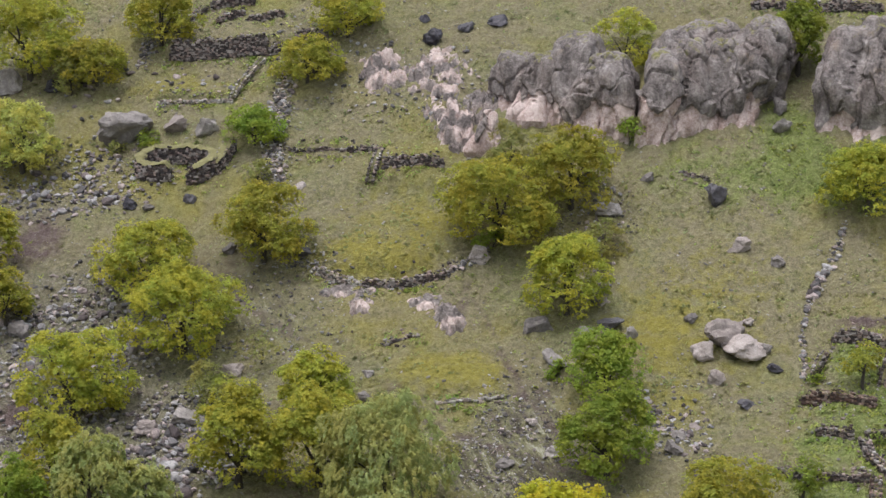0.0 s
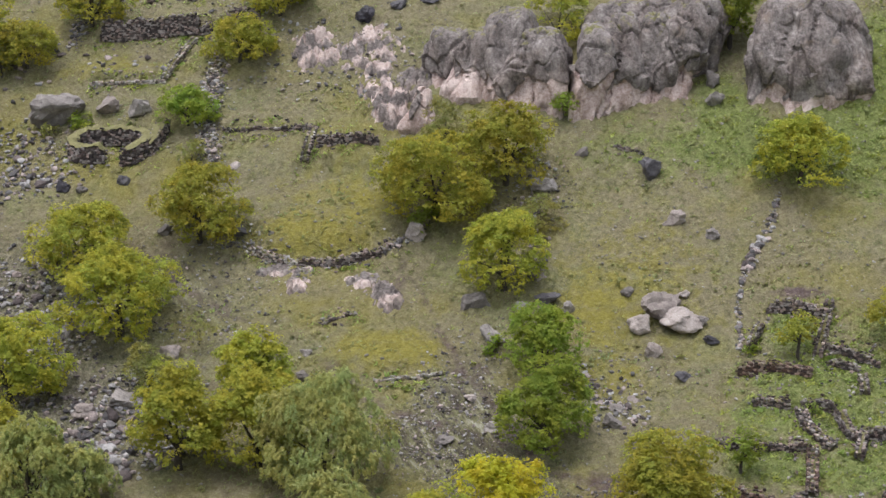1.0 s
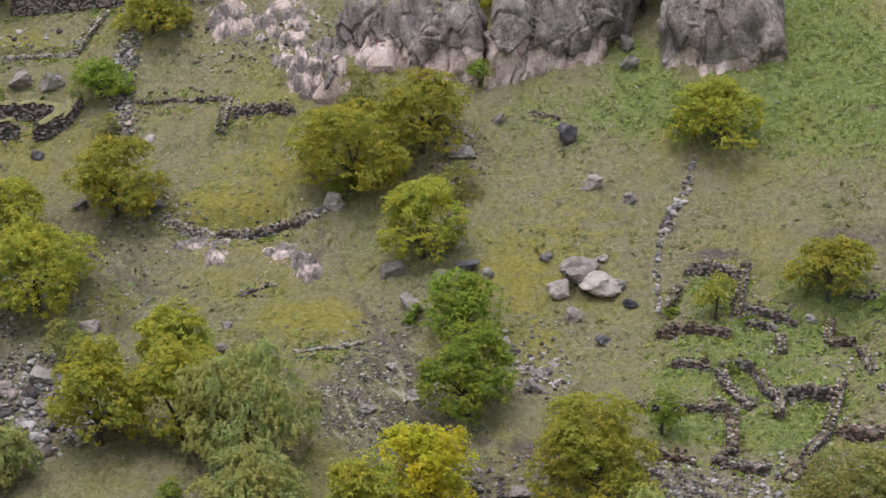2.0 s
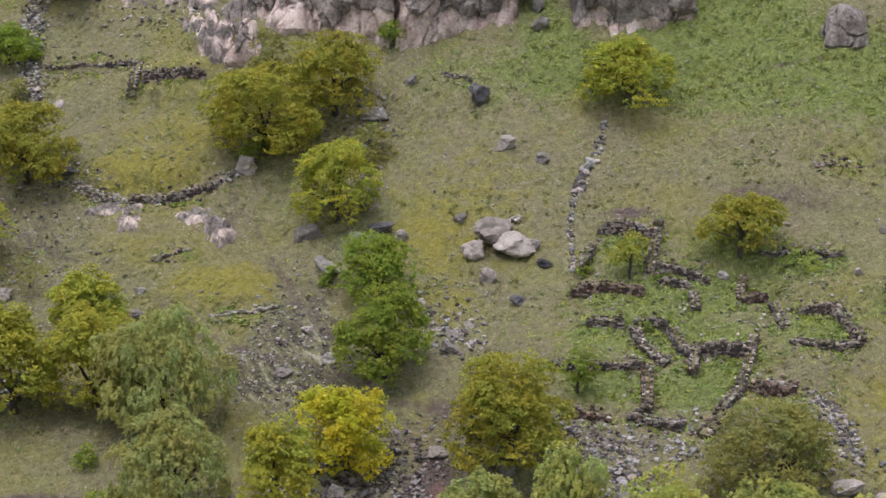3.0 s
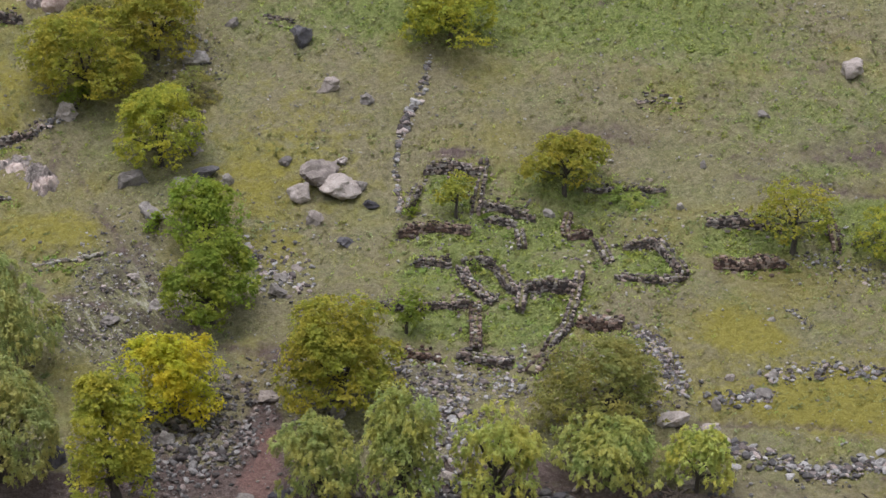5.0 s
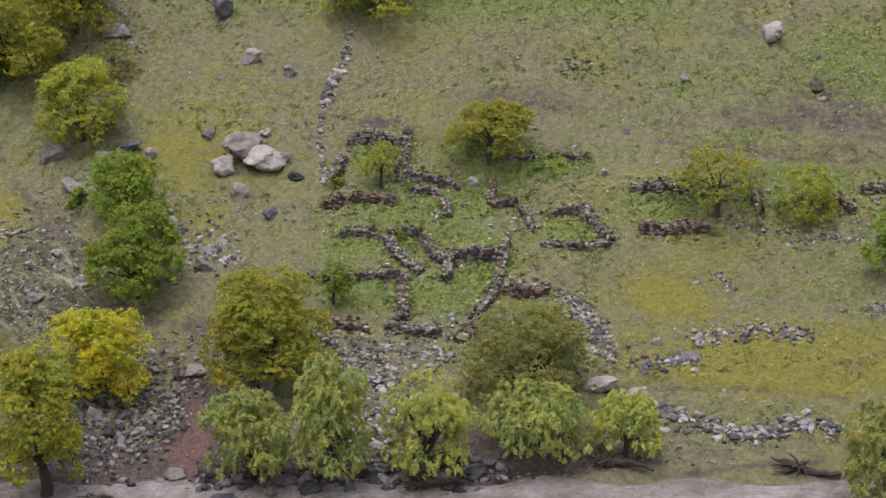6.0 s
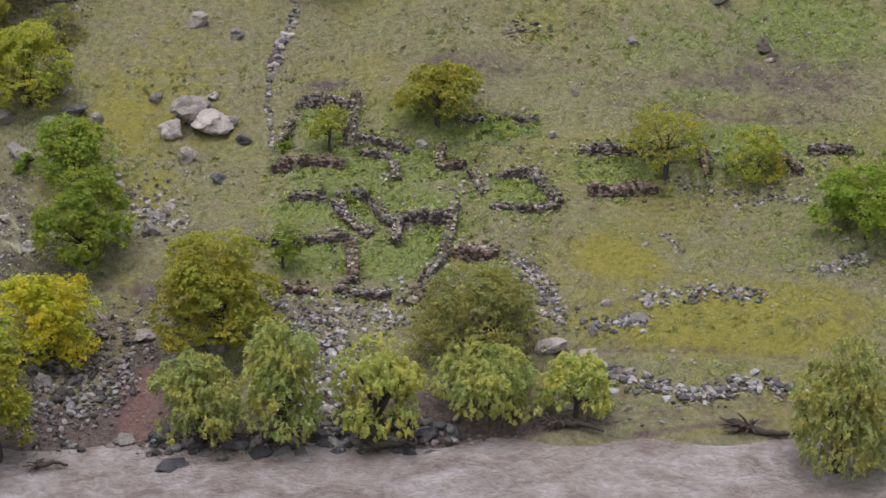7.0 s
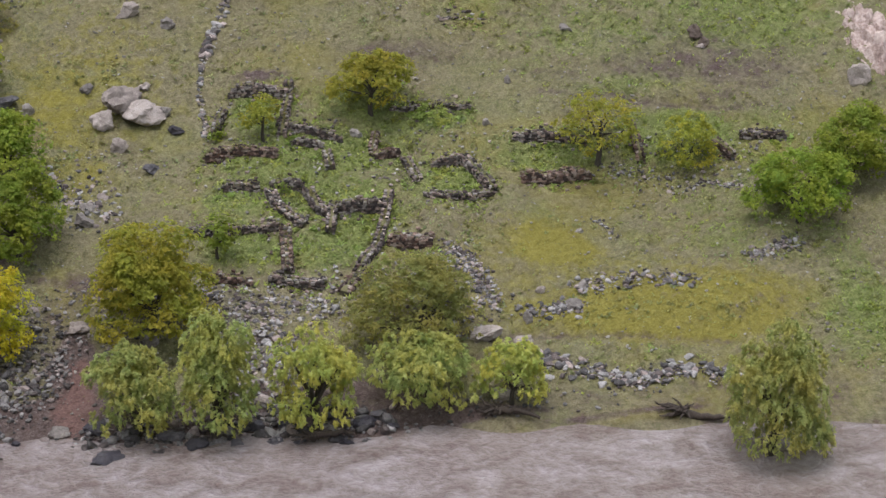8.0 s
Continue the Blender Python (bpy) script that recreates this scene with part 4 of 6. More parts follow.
ZONES["stony"] += [
    (41.7, 133.7, 10.9, 7.0, 0.45),
    (42.0, 119.9, 5.9, 4.7, 0.35),
    (-47.5, 133.7, 8.6, 8.3, 1),
    (-44.6, 119.8, 4.7, 5.7, 1),
    (-38.7, 124.2, 4.8, 7.5, 0.9),
    (-32.0, 115.4, 5.2, 3.8, 1),
    (-8.8, 113.2, 5.3, 5.3, 0.9),
    (-5.3, 104.6, 4.0, 3.9, 0.8),
    (-45.3, 128.2, 5.8, 10.8, 0.8),
    (-53.8, 147.4, 5.1, 4.0, 0.8),
    (-33.6, 118.6, 4.2, 5.9, 1),
    (-30.3, 133.9, 4.6, 4.8, 0.7),
    (-30.0, 126.8, 2.4, 2.9, 0.6),
    (-13.9, 119.0, 4.1, 4.6, 1.1),
    (-7.7, 111.0, 4.6, 3.5, 0.9),
    (-11.7, 122.4, 2.3, 5.1, 0.9),
    (8.5, 103.3, 3.3, 5.1, 0.9),
    (20.5, 108.5, 2.4, 3.3, 0.8),
    (7.7, 110.0, 2.1, 2.5, 0.8),
    (-25.4, 160.8, 4.3, 3.7, 0.6),
    (29.8, 99.0, 5.3, 1.0, 0.7),
    (-11.7, 134.3, 2.4, 2.6, 0.3),
]

# ---- ground and river ----
def spread(low, high, step, far):
    """Coordinates: even steps from low to high, then ever wider ones out to far on both sides."""
    inner = list(np.arange(low, high, step))
    grow, d, left, right = step, 0.0, [], []
    while d < far:
        grow *= 1.22
        d += grow
        left.append(low - d)
        right.append(inner[-1] + d)
    return np.array(left[::-1] + inner + right)


def ground_masks(x, y):
    found = {k: np.clip(sum(z[4] * inside(x, y, z) for z in zones), 0, 1.2) for k, zones in ZONES.items()}
    # trodden and washed-out lines are bare
    for ax, ay, bx, by, width, depth in CHANNELS:
        f = np.clip(((x - ax) * (bx - ax) + (y - ay) * (by - ay)) / ((bx - ax) ** 2 + (by - ay) ** 2), 0, 1)
        d = np.hypot(x - ax - f * (bx - ax), y - ay - f * (by - ay))
        found["dirt"] = np.maximum(found["dirt"], min(1.0, 0.45 + 1.1 * depth) * bell((d / width) ** 2))
    # narrow stock tracks along the upper slope; soil colour paints their steps' shading
    s = y - (EDGE_Y + EDGE_SLANT * x)
    tread_shade = np.clip(np.sin(s * 3.1 + 2.4 * waves(x, y, 14.0, 51) + 0.9 * waves(x, y, 4.0, 52)) * 2.0 - 1.1, 0, 1)
    upper = np.clip((x - 8) / 10, 0, 1) * np.clip((s - 26) / 6, 0, 1) * np.clip((62 - s) / 10, 0, 1) * np.clip(0.5 + waves(x, y, 12.0, 53), 0, 1)
    found["dirt"] = np.maximum(found["dirt"], 0.6 * tread_shade * upper)
    # the wet bank along the water line
    s = y - (EDGE_Y + EDGE_SLANT * x)
    bank = np.clip((4.6 + 1.4 * waves(x, y, 5.0, 41) - s) / 1.5, 0, 1) * (s > -34)
    found["dirt"] = np.maximum(found["dirt"], bank * np.where(x < 19, 1.0, 0.38))
    found["lush"] = found["lush"] * (1 - 0.8 * bank)
    return found


gx, gy = spread(-72, 78, 0.28, 2200), spread(92, 180, 0.28, 2200)
X, Y = np.meshgrid(gx, gy, indexing="ij")
Z = ground_height(X, Y)
# tussocks
near_river = np.clip(Y - (EDGE_Y + EDGE_SLANT * X) - 1.0, 0, 3) / 3 * (np.abs(X - 3) < 76) * (Y < 180)
Z = Z + near_river * np.random.RandomState(3).normal(0, 0.085, Z.shape)
ii, jj = np.meshgrid(np.arange(len(gx) - 1), np.arange(len(gy) - 1), indexing="ij")
quad = (ii * len(gy) + jj).ravel()
ground_mesh = mesh_from("ground", np.stack([X, Y, Z], -1).reshape(-1, 3), np.stack([quad, quad + len(gy), quad + len(gy) + 1, quad + 1], -1), GROUND, True)
for key, value in ground_masks(X.ravel(), Y.ravel()).items():
    mask_mesh(ground_mesh, key, value)
tagged(new("ground", ground_mesh), "grassy stony hillside with yellow-green turf and bare earth", "ground", kind="structure")

water_mesh = mesh_from("water", [(-2000, 20, 0), (2000, 20, 0), (2000, 330, 0), (-2000, 330, 0)], [(0, 1, 2, 3)], WATER)
tagged(new("water", water_mesh), "fast muddy brown river with a silvery sheen", "river", kind="structure")


def blades(name, count, tall, mat, label, seed, keep, wide=0.5, each=3):
    """Tufts of grass or weeds as single leaves, sown where keep(x, y) allows."""
    rng = np.random.RandomState(seed)
    x, y = rng.uniform(-66, 70, count), rng.uniform(95, 172, count)
    ok = rng.uniform(0, 1, count) < keep(x, y)
    return sow(name, x[ok], y[ok], tall, mat, label, rng, wide, each)


def sow(name, x, y, tall, mat, label, rng, wide=0.5, each=3, z=None):
    x, y = np.repeat(x, each), np.repeat(y, each)
    n = len(x)
    x, y = x + rng.normal(size=n) * tall * 0.5, y + rng.normal(size=n) * tall * 0.5
    z = ground_height(x, y) if z is None else np.repeat(z, each)
    h, w = tall * rng.uniform(0.5, 1.3, n), tall * wide * rng.uniform(0.5, 1.2, n)
    root = np.stack([x, y, z - 0.02], -1)
    out = rng.uniform(0, 6.28, n)
    side = np.stack([-np.sin(out), np.cos(out), 0 * out], -1) * w[:, None] / 2
    tip = np.stack([np.cos(out) * 0.95, np.sin(out) * 0.95, rng.uniform(0.3, 0.8, n)], -1) * h[:, None]
    v = np.stack([root - side, root + side, root + tip], 1).reshape(-1, 3)
    ob = new(name, mesh_from(name, v, np.arange(3 * n).reshape(n, 3), mat))
    return tagged(ob, label, "grass" if name == "grass" else "weeds", kind="stuff")


def above_water(x, y):
    return np.clip((ground_height(x, y) - 0.35) * 2, 0, 1)


def grass_cover(x, y):
    g = ground_masks(x, y)
    return above_water(x, y) * np.clip(0.75 + 0.5 * waves(x, y, 4.0, 21) - 0.9 * g["dirt"] - 0.5 * g["stony"], 0.04, 1)


def weed_cover(x, y):
    g = ground_masks(x, y)
    return above_water(x, y) * np.clip(g["lush"] * 0.8 + 0.12 * waves(x, y, 3.0, 22) - 0.03, 0, 1)


def herb_cover(x, y):
    g = ground_masks(x, y)
    return above_water(x, y) * np.clip(0.25 + 0.55 * waves(x, y, 11.0, 23) + 0.3 * waves(x, y, 2.4, 24) + 0.5 * g["lush"] - g["dirt"], 0, 1)


blades("herb_clumps", 40000, 0.17, HERB_LEAF, "small green herb clumps dotted over the turf", 7, herb_cover, 0.9, 6)
blades("grass", 110000, 0.12, GRASS_BLADE, "short yellowish green grass tufts over the slope", 5, grass_cover)
def straw_cover(x, y):
    return above_water(x, y) * np.clip(0.25 + 0.6 * waves(x, y, 5.0, 27) - ground_masks(x, y)["lush"], 0, 1)


blades("straw_tufts", 26000, 0.15, STRAW, "pale straw-coloured grass tufts in the turf", 9, straw_cover, 0.5, 4)
blades("herb_cushions", 9000, 0.24, HERB_LEAF, "rounded cushions of green herbs on the meadow", 8, herb_cover, 0.9, 9)
blades("weeds", 60000, 0.24, WEED_LEAF, "lush green weeds growing in and above the ruins", 6, weed_cover, 0.75, 5)


LOOSE = [mesh_from("stone", *rock_shape(2, 300 + k, 0.6, 0.12), LOOSE_STONE) for k in range(9)]
WET = [mesh_from("stone", *rock_shape(2, 320 + k, 0.6, 0.12), WET_STONE) for k in range(7)]


def rubble_field(name, zone, count, small, large, label, seed, mat=RUBBLE):
    """Loose stones strewn over an oval zone, many small and few large."""
    rng = np.random.RandomState(seed)
    r, a = np.sqrt(rng.uniform(0, 1, count)) * rng.uniform(0.85, 1.3, count), rng.uniform(0, 6.28, count)
    xs, ys = zone[0] + zone[2] * r * np.cos(a), zone[1] + zone[3] * r * np.sin(a)
    sizes = small + (large - small) * rng.uniform(0, 1, count) ** 2.4
    return stones(name, xs, ys, sizes, mat, label, seed)


def rubble_line(name, path, wide, count, small, large, label, seed, mat=RUBBLE, singles=LOOSE):
    """Loose stones heaped along a line: the big ones singly, the rest in one mesh."""
    rng = np.random.RandomState(seed)
    p = np.array(path, float)
    run = np.r_[0, np.cumsum(np.hypot(*np.diff(p, axis=0).T))]
    d = rng.uniform(0, run[-1], count)
    off = rng.normal(0, wide / 2, (count, 2))
    xs, ys = np.interp(d, run, p[:, 0]) + off[:, 0], np.interp(d, run, p[:, 1]) + off[:, 1]
    sizes = small + (large - small) * rng.uniform(0, 1, count) ** 2.2
    ax, ay = p.mean(0)
    az = height(ax, ay)
    base = thing(name, ax, ay, az, label, "stones")
    big = np.argsort(-sizes)[: min(70, count // 3)]
    rest = np.setdiff1d(np.arange(count), big)
    heap = stones("rubble", xs[rest], ys[rest], sizes[rest], mat, "", seed, lift=0.04)
    del heap["category"]
    heap.parent = base
    heap.matrix_local = base.matrix_world.inverted()
    for k in big:
        w = sizes[k]
        tall = w * rng.uniform(0.5, 0.85)
        m = pose(xs[k] - ax, ys[k] - ay, height(xs[k], ys[k]) + tall * 0.22 - az, rng.uniform(-14, 14), rng.uniform(-14, 14), rng.uniform(0, 360))
        part("stone", singles[rng.randint(len(singles))], base, m @ Matrix.Diagonal((w * 0.6, w * rng.uniform(0.4, 0.58), tall * 0.6, 1)))
    return base



# ---- rock faces ----
crag([
    (-16.4, 155.6, 3.6, 4.6, 5.0, 0.5, 0.30),
    (-14.2, 154.0, 4.6, 5.4, 5.0, 0.6, 0.48),
    (-11.4, 153.5, 5.4, 7.3, 6.0, 0.8, 0.30),
    (-9.6, 152.4, 5.0, 6.2, 5.0, 0.6, 0.56),
    (-7.9, 151.5, 3.8, 6.9, 4.6, 0.3, 0.40),
], 11, "weathered grey tuff cliff with a broken pink foot", turf=0.3)
crag([
    (-4.2, 151.0, 3.3, 7.2, 5.0, 0.3, 0.46),
    (-2.3, 152.4, 4.0, 7.4, 5.4, 0.6, 0.24),
    (0.3, 153.0, 4.4, 6.8, 5.6, 1.0, 0.20),
    (2.2, 153.0, 4.6, 8.2, 6.6, 1.9, 0.26),
    (4.2, 155.4, 3.4, 6.2, 5.0, 1.5, 0.10),
    (-1.3, 158.6, 8.6, 4.6, 6.0, 0.5, 0.0),
], 23, "weathered grey tuff cliff with a broken pink foot", turf=0.28)
crag([
    (10.4, 152.6, 5.6, 8.0, 6.0, 0.8, 0.18),
    (13.0, 151.6, 5.6, 8.6, 6.5, 0.5, 0.12),
    (15.8, 151.8, 4.6, 8.0, 6.5, -0.2, 0.16),
], 37, "rounded grey tuff outcrop with orange lichen and pale foot", turf=0.12)
crag([(-17.5, 151.0, 2.8, 3.7, 3.0, 0.0, 1.5)], 43, "pale pink rock spur at the foot of the cliff", turf=0.1)
crag([(29.2, 148.6, 3.6, 2.6, 4.0, 0.0, 0.0)], 53, "grey rock outcrop on the upper slope", turf=0.1)
PALE_BED = "pale fractured bedrock cropping out of the turf"
outcrop(-27.3, 161.0, 2.2, 2.1, 1.0, 61, PALE_BED, bare=0.48)
outcrop(-22.9, 160.6, 2.9, 2.5, 1.0, 62, PALE_BED, bare=0.46)
outcrop(-21.8, 157.0, 1.6, 2.3, 0.9, 63, PALE_BED, bare=0.46)
outcrop(-20.2, 153.9, 1.9, 2.6, 1.2, 64, PALE_BED, bare=0.48)
outcrop(-18.6, 157.0, 1.6, 2.6, 0.8, 69, PALE_BED, bare=0.3)
outcrop(56.3, 131.0, 1.9, 4.6, 1.0, 70, "pale rocky bluff on the upper slope", bare=0.75)
PINK_BED = "smooth pinkish bedrock slab below the terrace wall"
outcrop(-24.6, 136.0, 1.05, 1.9, 0.5, 65, PINK_BED, bare=0.45)
outcrop(-26.6, 137.0, 1.5, 0.7, 0.3, 66, PINK_BED, bare=0.4)
outcrop(-19.9, 135.7, 1.6, 1.2, 0.5, 67, PINK_BED, bare=0.45, turn=-30)
outcrop(-18.0, 133.8, 1.1, 1.8, 0.8, 68, PINK_BED, bare=0.42, turn=20)

# ---- trees and bushes ----
tree("walnut", -58.30, 160.74, 7.43, 7.52, 7081, "tree")
tree("walnut", -52.04, 159.63, 4.10, 4.93, 5844, "tree")
tree("bush", -54.05, 158.79, 4.39, 2.56, 476, "bush", foot=0.1)
tree("walnut", -47.79, 164.85, 5.19, 5.77, 123, "tree")
tree("walnut", -31.29, 165.33, 4.46, 5.66, 2290, "tree")
tree("walnut", -33.66, 159.76, 4.17, 5.66, 3584, "tree")
tree("green", -36.74, 152.85, 3.33, 4.41, 8206, "tree")
tree("walnut", -55.97, 151.16, 5.96, 5.97, 7745, "tree", leaf=LIME_LEAF, label="yellow-green tree at the edge of the scree")
tree("walnut", -53.78, 138.61, 4.69, 3.35, 55, "tree")
tree("walnut", -50.92, 132.01, 4.54, 3.60, 4248, "tree")
tree("walnut", -33.00, 140.18, 6.03, 6.49, 3596, "tree")
tree("walnut", -41.21, 136.82, 5.87, 7.11, 4881, "tree")
tree("walnut", -36.53, 129.10, 6.63, 7.77, 1256, "tree")
tree("walnut", -42.23, 121.29, 5.94, 6.92, 8866, "tree")
tree("bush", -32.44, 121.54, 3.82, 4.07, 1264, "bush")
tree("walnut", -25.58, 121.86, 5.11, 4.68, 1586, "tree")
tree("walnut", -28.59, 113.18, 7.00, 5.48, 2524, "tree")
tree("walnut", -23.66, 113.64, 6.74, 5.45, 4448, "tree")
tree("pale", -18.87, 111.22, 8.10, 7.64, 2364, "willow")
tree("walnut", -40.65, 112.54, 5.71, 4.19, 3294, "tree")
tree("pale", -36.84, 108.47, 6.58, 5.12, 3202, "willow")
tree("green", -41.89, 108.25, 4.83, 3.47, 8602, "tree")
tree("pale", -33.50, 109.08, 4.27, 3.52, 1453, "willow")
tree("walnut", -15.34, 142.70, 6.50, 8.38, 2399, "tree")
tree("walnut", -10.24, 145.71, 6.20, 5.87, 2824, "tree")
tree("olive", -15.25, 149.43, 4.00, 3.56, 2811, "tree", thin=0.6)
tree("walnut", -9.59, 134.62, 5.71, 5.52, 3744, "tree")
tree("green", -6.26, 125.46, 4.87, 4.82, 2095, "tree")
tree("green", -5.40, 116.12, 6.10, 5.66, 2822, "tree")
tree("walnut", 2.45, 106.38, 7.63, 6.64, 2803, "tree")
tree("walnut", 12.11, 145.08, 5.30, 6.33, 305, "tree")
tree("shrub", -7.25, 161.62, 4.68, 4.74, 4305, "shrub", leaf=WALNUT_LEAF)
tree("green", 6.95, 159.39, 6.23, 4.12, 6754, "tree")
tree("shrub", -6.10, 151.64, 2.32, 2.24, 8764, "shrub")
tree("bush", -7.40, 141.32, 2.48, 3.22, 500, "bush")
tree("shrub", -15.79, 141.80, 1.90, 2.82, 7693, "shrub")
tree("yellow", -7.45, 106.87, 5.41, 5.46, 6530, "tree")
tree("yellow", -10.36, 97.38, 9.19, 3.99, 3859, "tree", foot=0.2, leaf=WALNUT_LEAF)
tree("walnut", 18.72, 128.33, 4.54, 5.76, 6315, "tree", foot=0.3)
tree("sapling", 11.01, 126.65, 3.21, 2.57, 8026, "tree", leaf=WALNUT_LEAF)
tree("sapling", 6.81, 114.06, 2.94, 2.36, 5937, "tree")
tree("olive", 17.60, 103.64, 5.34, 7.25, 8110, "tree")
tree("willow", 17.26, 97.99, 4.51, 5.7, 6097, "willow", label="dense green willow thicket on the river bank")
tree("willow", 0.86, 97.91, 5.50, 4.4, 2252, "willow")
tree("willow", 5.34, 96.72, 7.74, 3.9, 449, "willow")
tree("willow", 10.79, 96.78, 6.42, 4.5, 8065, "willow", thin=0.75, leaf=LIME_LEAF, label="thinly leaved yellow-green willow with visible branches")
tree("willow", 22.10, 97.06, 3.95, 3.48, 8529, "willow", leaf=LIME_LEAF, foot=0.2, label="small lime-green willow on a stump by the water")
tree("willow", 35.09, 89.69, 8.62, 5.2, 1522, "willow", label="tall grey-green willow standing in the shallows")
tree("olive", 33.18, 121.39, 5.12, 5.26, 93, "tree", thin=0.55, foot=0.36, leaf=WALNUT_LEAF, label="spreading tree with dark forked trunk and thin leaves")
tree("shrub", 39.56, 121.16, 3.55, 3.60, 1310, "shrub", leaf=WALNUT_LEAF)
tree("green", 44.44, 112.66, 5.01, 6.45, 5316, "tree")
tree("green", 50.06, 117.29, 5.26, 5.32, 2200, "tree")
tree("pale", -17.07, 101.44, 7.36, 6.29, 5318, "willow")
tree("shrub", -20.76, 102.11, 2.25, 3.08, 8973, "shrub")
tree("bush", -30.43, 127.76, 2.47, 2.41, 6745, "bush", thin=0.3, foot=0.2)
tree("bush", -35.57, 148.66, 1.91, 2.00, 2878, "bush")
tree("shrub", -45.66, 153.34, 1.41, 1.61, 7834, "shrub")
tree("bush", -48.16, 152.59, 1.13, 1.42, 3499, "bush")
tree("shrub", -11.70, 156.80, 1.10, 1.85, 7869, "shrub", leaf=OLIVE_LEAF)
tree("shrub", -13.03, 149.52, 1.16, 1.51, 2308, "shrub")
tree("shrub", 11.71, 121.33, 0.86, 1.13, 6258, "shrub", leaf=WEED_LEAF)
tree("shrub", 23.09, 127.62, 1.06, 2.37, 6665, "shrub", leaf=WEED_LEAF)
tree("shrub", 7.99, 127.57, 0.97, 1.02, 6051, "shrub")
tree("shrub", -9.42, 127.18, 1.37, 1.56, 490, "shrub")
tree("bush", -15.59, 117.90, 1.55, 0.96, 3914, "bush")
tree("shrub", -23.24, 107.25, 1.49, 1.39, 6806, "shrub")

# ---- boulders ----
boulder("boulder", -48.04, 154.11, 4.36, 2.46, GREY_ROCK, "broad lichen-covered brown-grey boulder", 7736, level=4, angular=0.1)
boulder("boulder", -43.78, 154.41, 1.98, 1.50, PALE_ROCK, "rounded pale grey boulder by the round ruin", 3054)
boulder("boulder", -40.96, 154.08, 1.88, 1.31, GREY_ROCK, "angular grey boulder by the round ruin", 5281)
boulder("boulder", 0.84, 146.00, 1.82, 1.62, DARK_ROCK, "black upright boulder alone on the meadow", 7671, angular=0.2, turn=10, depth=0.9)
boulder("boulder", 2.73, 140.74, 1.75, 0.95, PALE_ROCK, "flat whitish boulder on the meadow", 1720)
boulder("boulder", 5.44, 139.31, 1.04, 0.61, GREY_ROCK, "grey weathered stone lying on the grass", 2266)
boulder("boulder", 1.75, 131.9, 4.3, 1.7, PALE_ROCK, "long pinkish pale boulder like a weathered ridge", 2402, angular=0.15, depth=0.42, turn=50)
boulder("boulder", 3.35, 133.75, 0.9, 0.5, PALE_ROCK, "pinkish pale stone at the end of a long boulder", 1446, angular=0.25)
boulder("boulder", 3.03, 130.77, 3.17, 1.43, PALE_ROCK, "big rounded pale boulder beside a line of rocks", 3490, angular=0.25, turn=-10)
boulder("boulder", 0.39, 130.18, 1.74, 1.17, PALE_ROCK, "pale weathered rock in a cluster on the meadow", 7088, angular=0.2)
boulder("boulder", 4.60, 131.01, 1.04, 0.73, GREY_ROCK, "grey stone beside the pale rocks", 734)
boulder("boulder", 1.34, 128.08, 1.25, 0.92, PALE_ROCK, "rounded whitish boulder on the meadow", 8232)
boulder("boulder", 3.30, 125.51, 1.35, 0.55, DARK_ROCK, "dark grey stone on the turf", 4352)
boulder("boulder", 5.27, 129.35, 1.18, 0.45, DARK_ROCK, "flat dark slab in the turf", 3578)
boulder("boulder", -16.64, 140.41, 1.61, 1.33, PALE_ROCK, "pale upright boulder beside the field", 6316)
boulder("boulder", -11.48, 132.77, 2.02, 1.01, GREY_ROCK, "grey boulder below a tree", 8079)
boulder("boulder", -9.90, 128.65, 2.04, 1.10, GREY_ROCK, "angular grey boulder near the gully", 4783)
boulder("boulder", -7.17, 135.61, 0.98, 1.55, PALE_ROCK, "narrow pale stone beside trees", 5922)
boulder("boulder", -0.67, 133.71, 1.05, 0.58, GREY_ROCK, "grey weathered stone lying on the grass", 8213)
boulder("boulder", -23.67, 164.28, 1.74, 1.21, DARK_ROCK, "black boulder high on the slope", 5310)
boulder("boulder", -20.99, 165.52, 1.46, 0.75, DARK_ROCK, "dark stone on the slope", 3376)
boulder("boulder", -24.74, 166.60, 0.98, 0.56, DARK_ROCK, "dark stone on the slope", 6885)
boulder("boulder", -18.36, 166.43, 1.76, 0.67, DARK_ROCK, "dark stone on the slope", 1336)
boulder("boulder", -30.07, 140.22, 1.72, 0.88, DARK_ROCK, "dark stone at the end of the terrace wall", 7778)
boulder("boulder", -49.63, 131.43, 1.79, 1.11, GREY_ROCK, "grey weathered stone lying on the grass", 7594)
boulder("boulder", -36.71, 119.79, 1.55, 0.83, PALE_ROCK, "grey weathered stone lying on the grass", 7332)
boulder("boulder", -33.98, 120.80, 2.47, 1.13, GREY_ROCK, "grey weathered stone lying on the grass", 362)
boulder("boulder", -32.33, 126.72, 1.68, 0.94, PALE_ROCK, "grey weathered stone lying on the grass", 8807)
boulder("boulder", -40.00, 129.60, 1.40, 1.48, GREY_ROCK, "grey weathered stone lying on the grass", 3653)
boulder("boulder", -45.55, 146.72, 1.19, 0.77, DARK_ROCK, "dark stone below the round ruin", 6735)
boulder("boulder", -40.71, 147.01, 1.09, 0.69, DARK_ROCK, "dark stone below the round ruin", 96)
boulder("boulder", -43.83, 146.17, 1.00, 0.51, GREY_ROCK, "grey weathered stone lying on the grass", 7695)
boulder("boulder", -55.84, 159.43, 1.49, 0.95, DARK_ROCK, "dark boulder under the trees", 7202)
boulder("boulder", -59.93, 159.70, 2.50, 1.76, GREY_ROCK, "grey weathered stone lying on the grass", 5686)
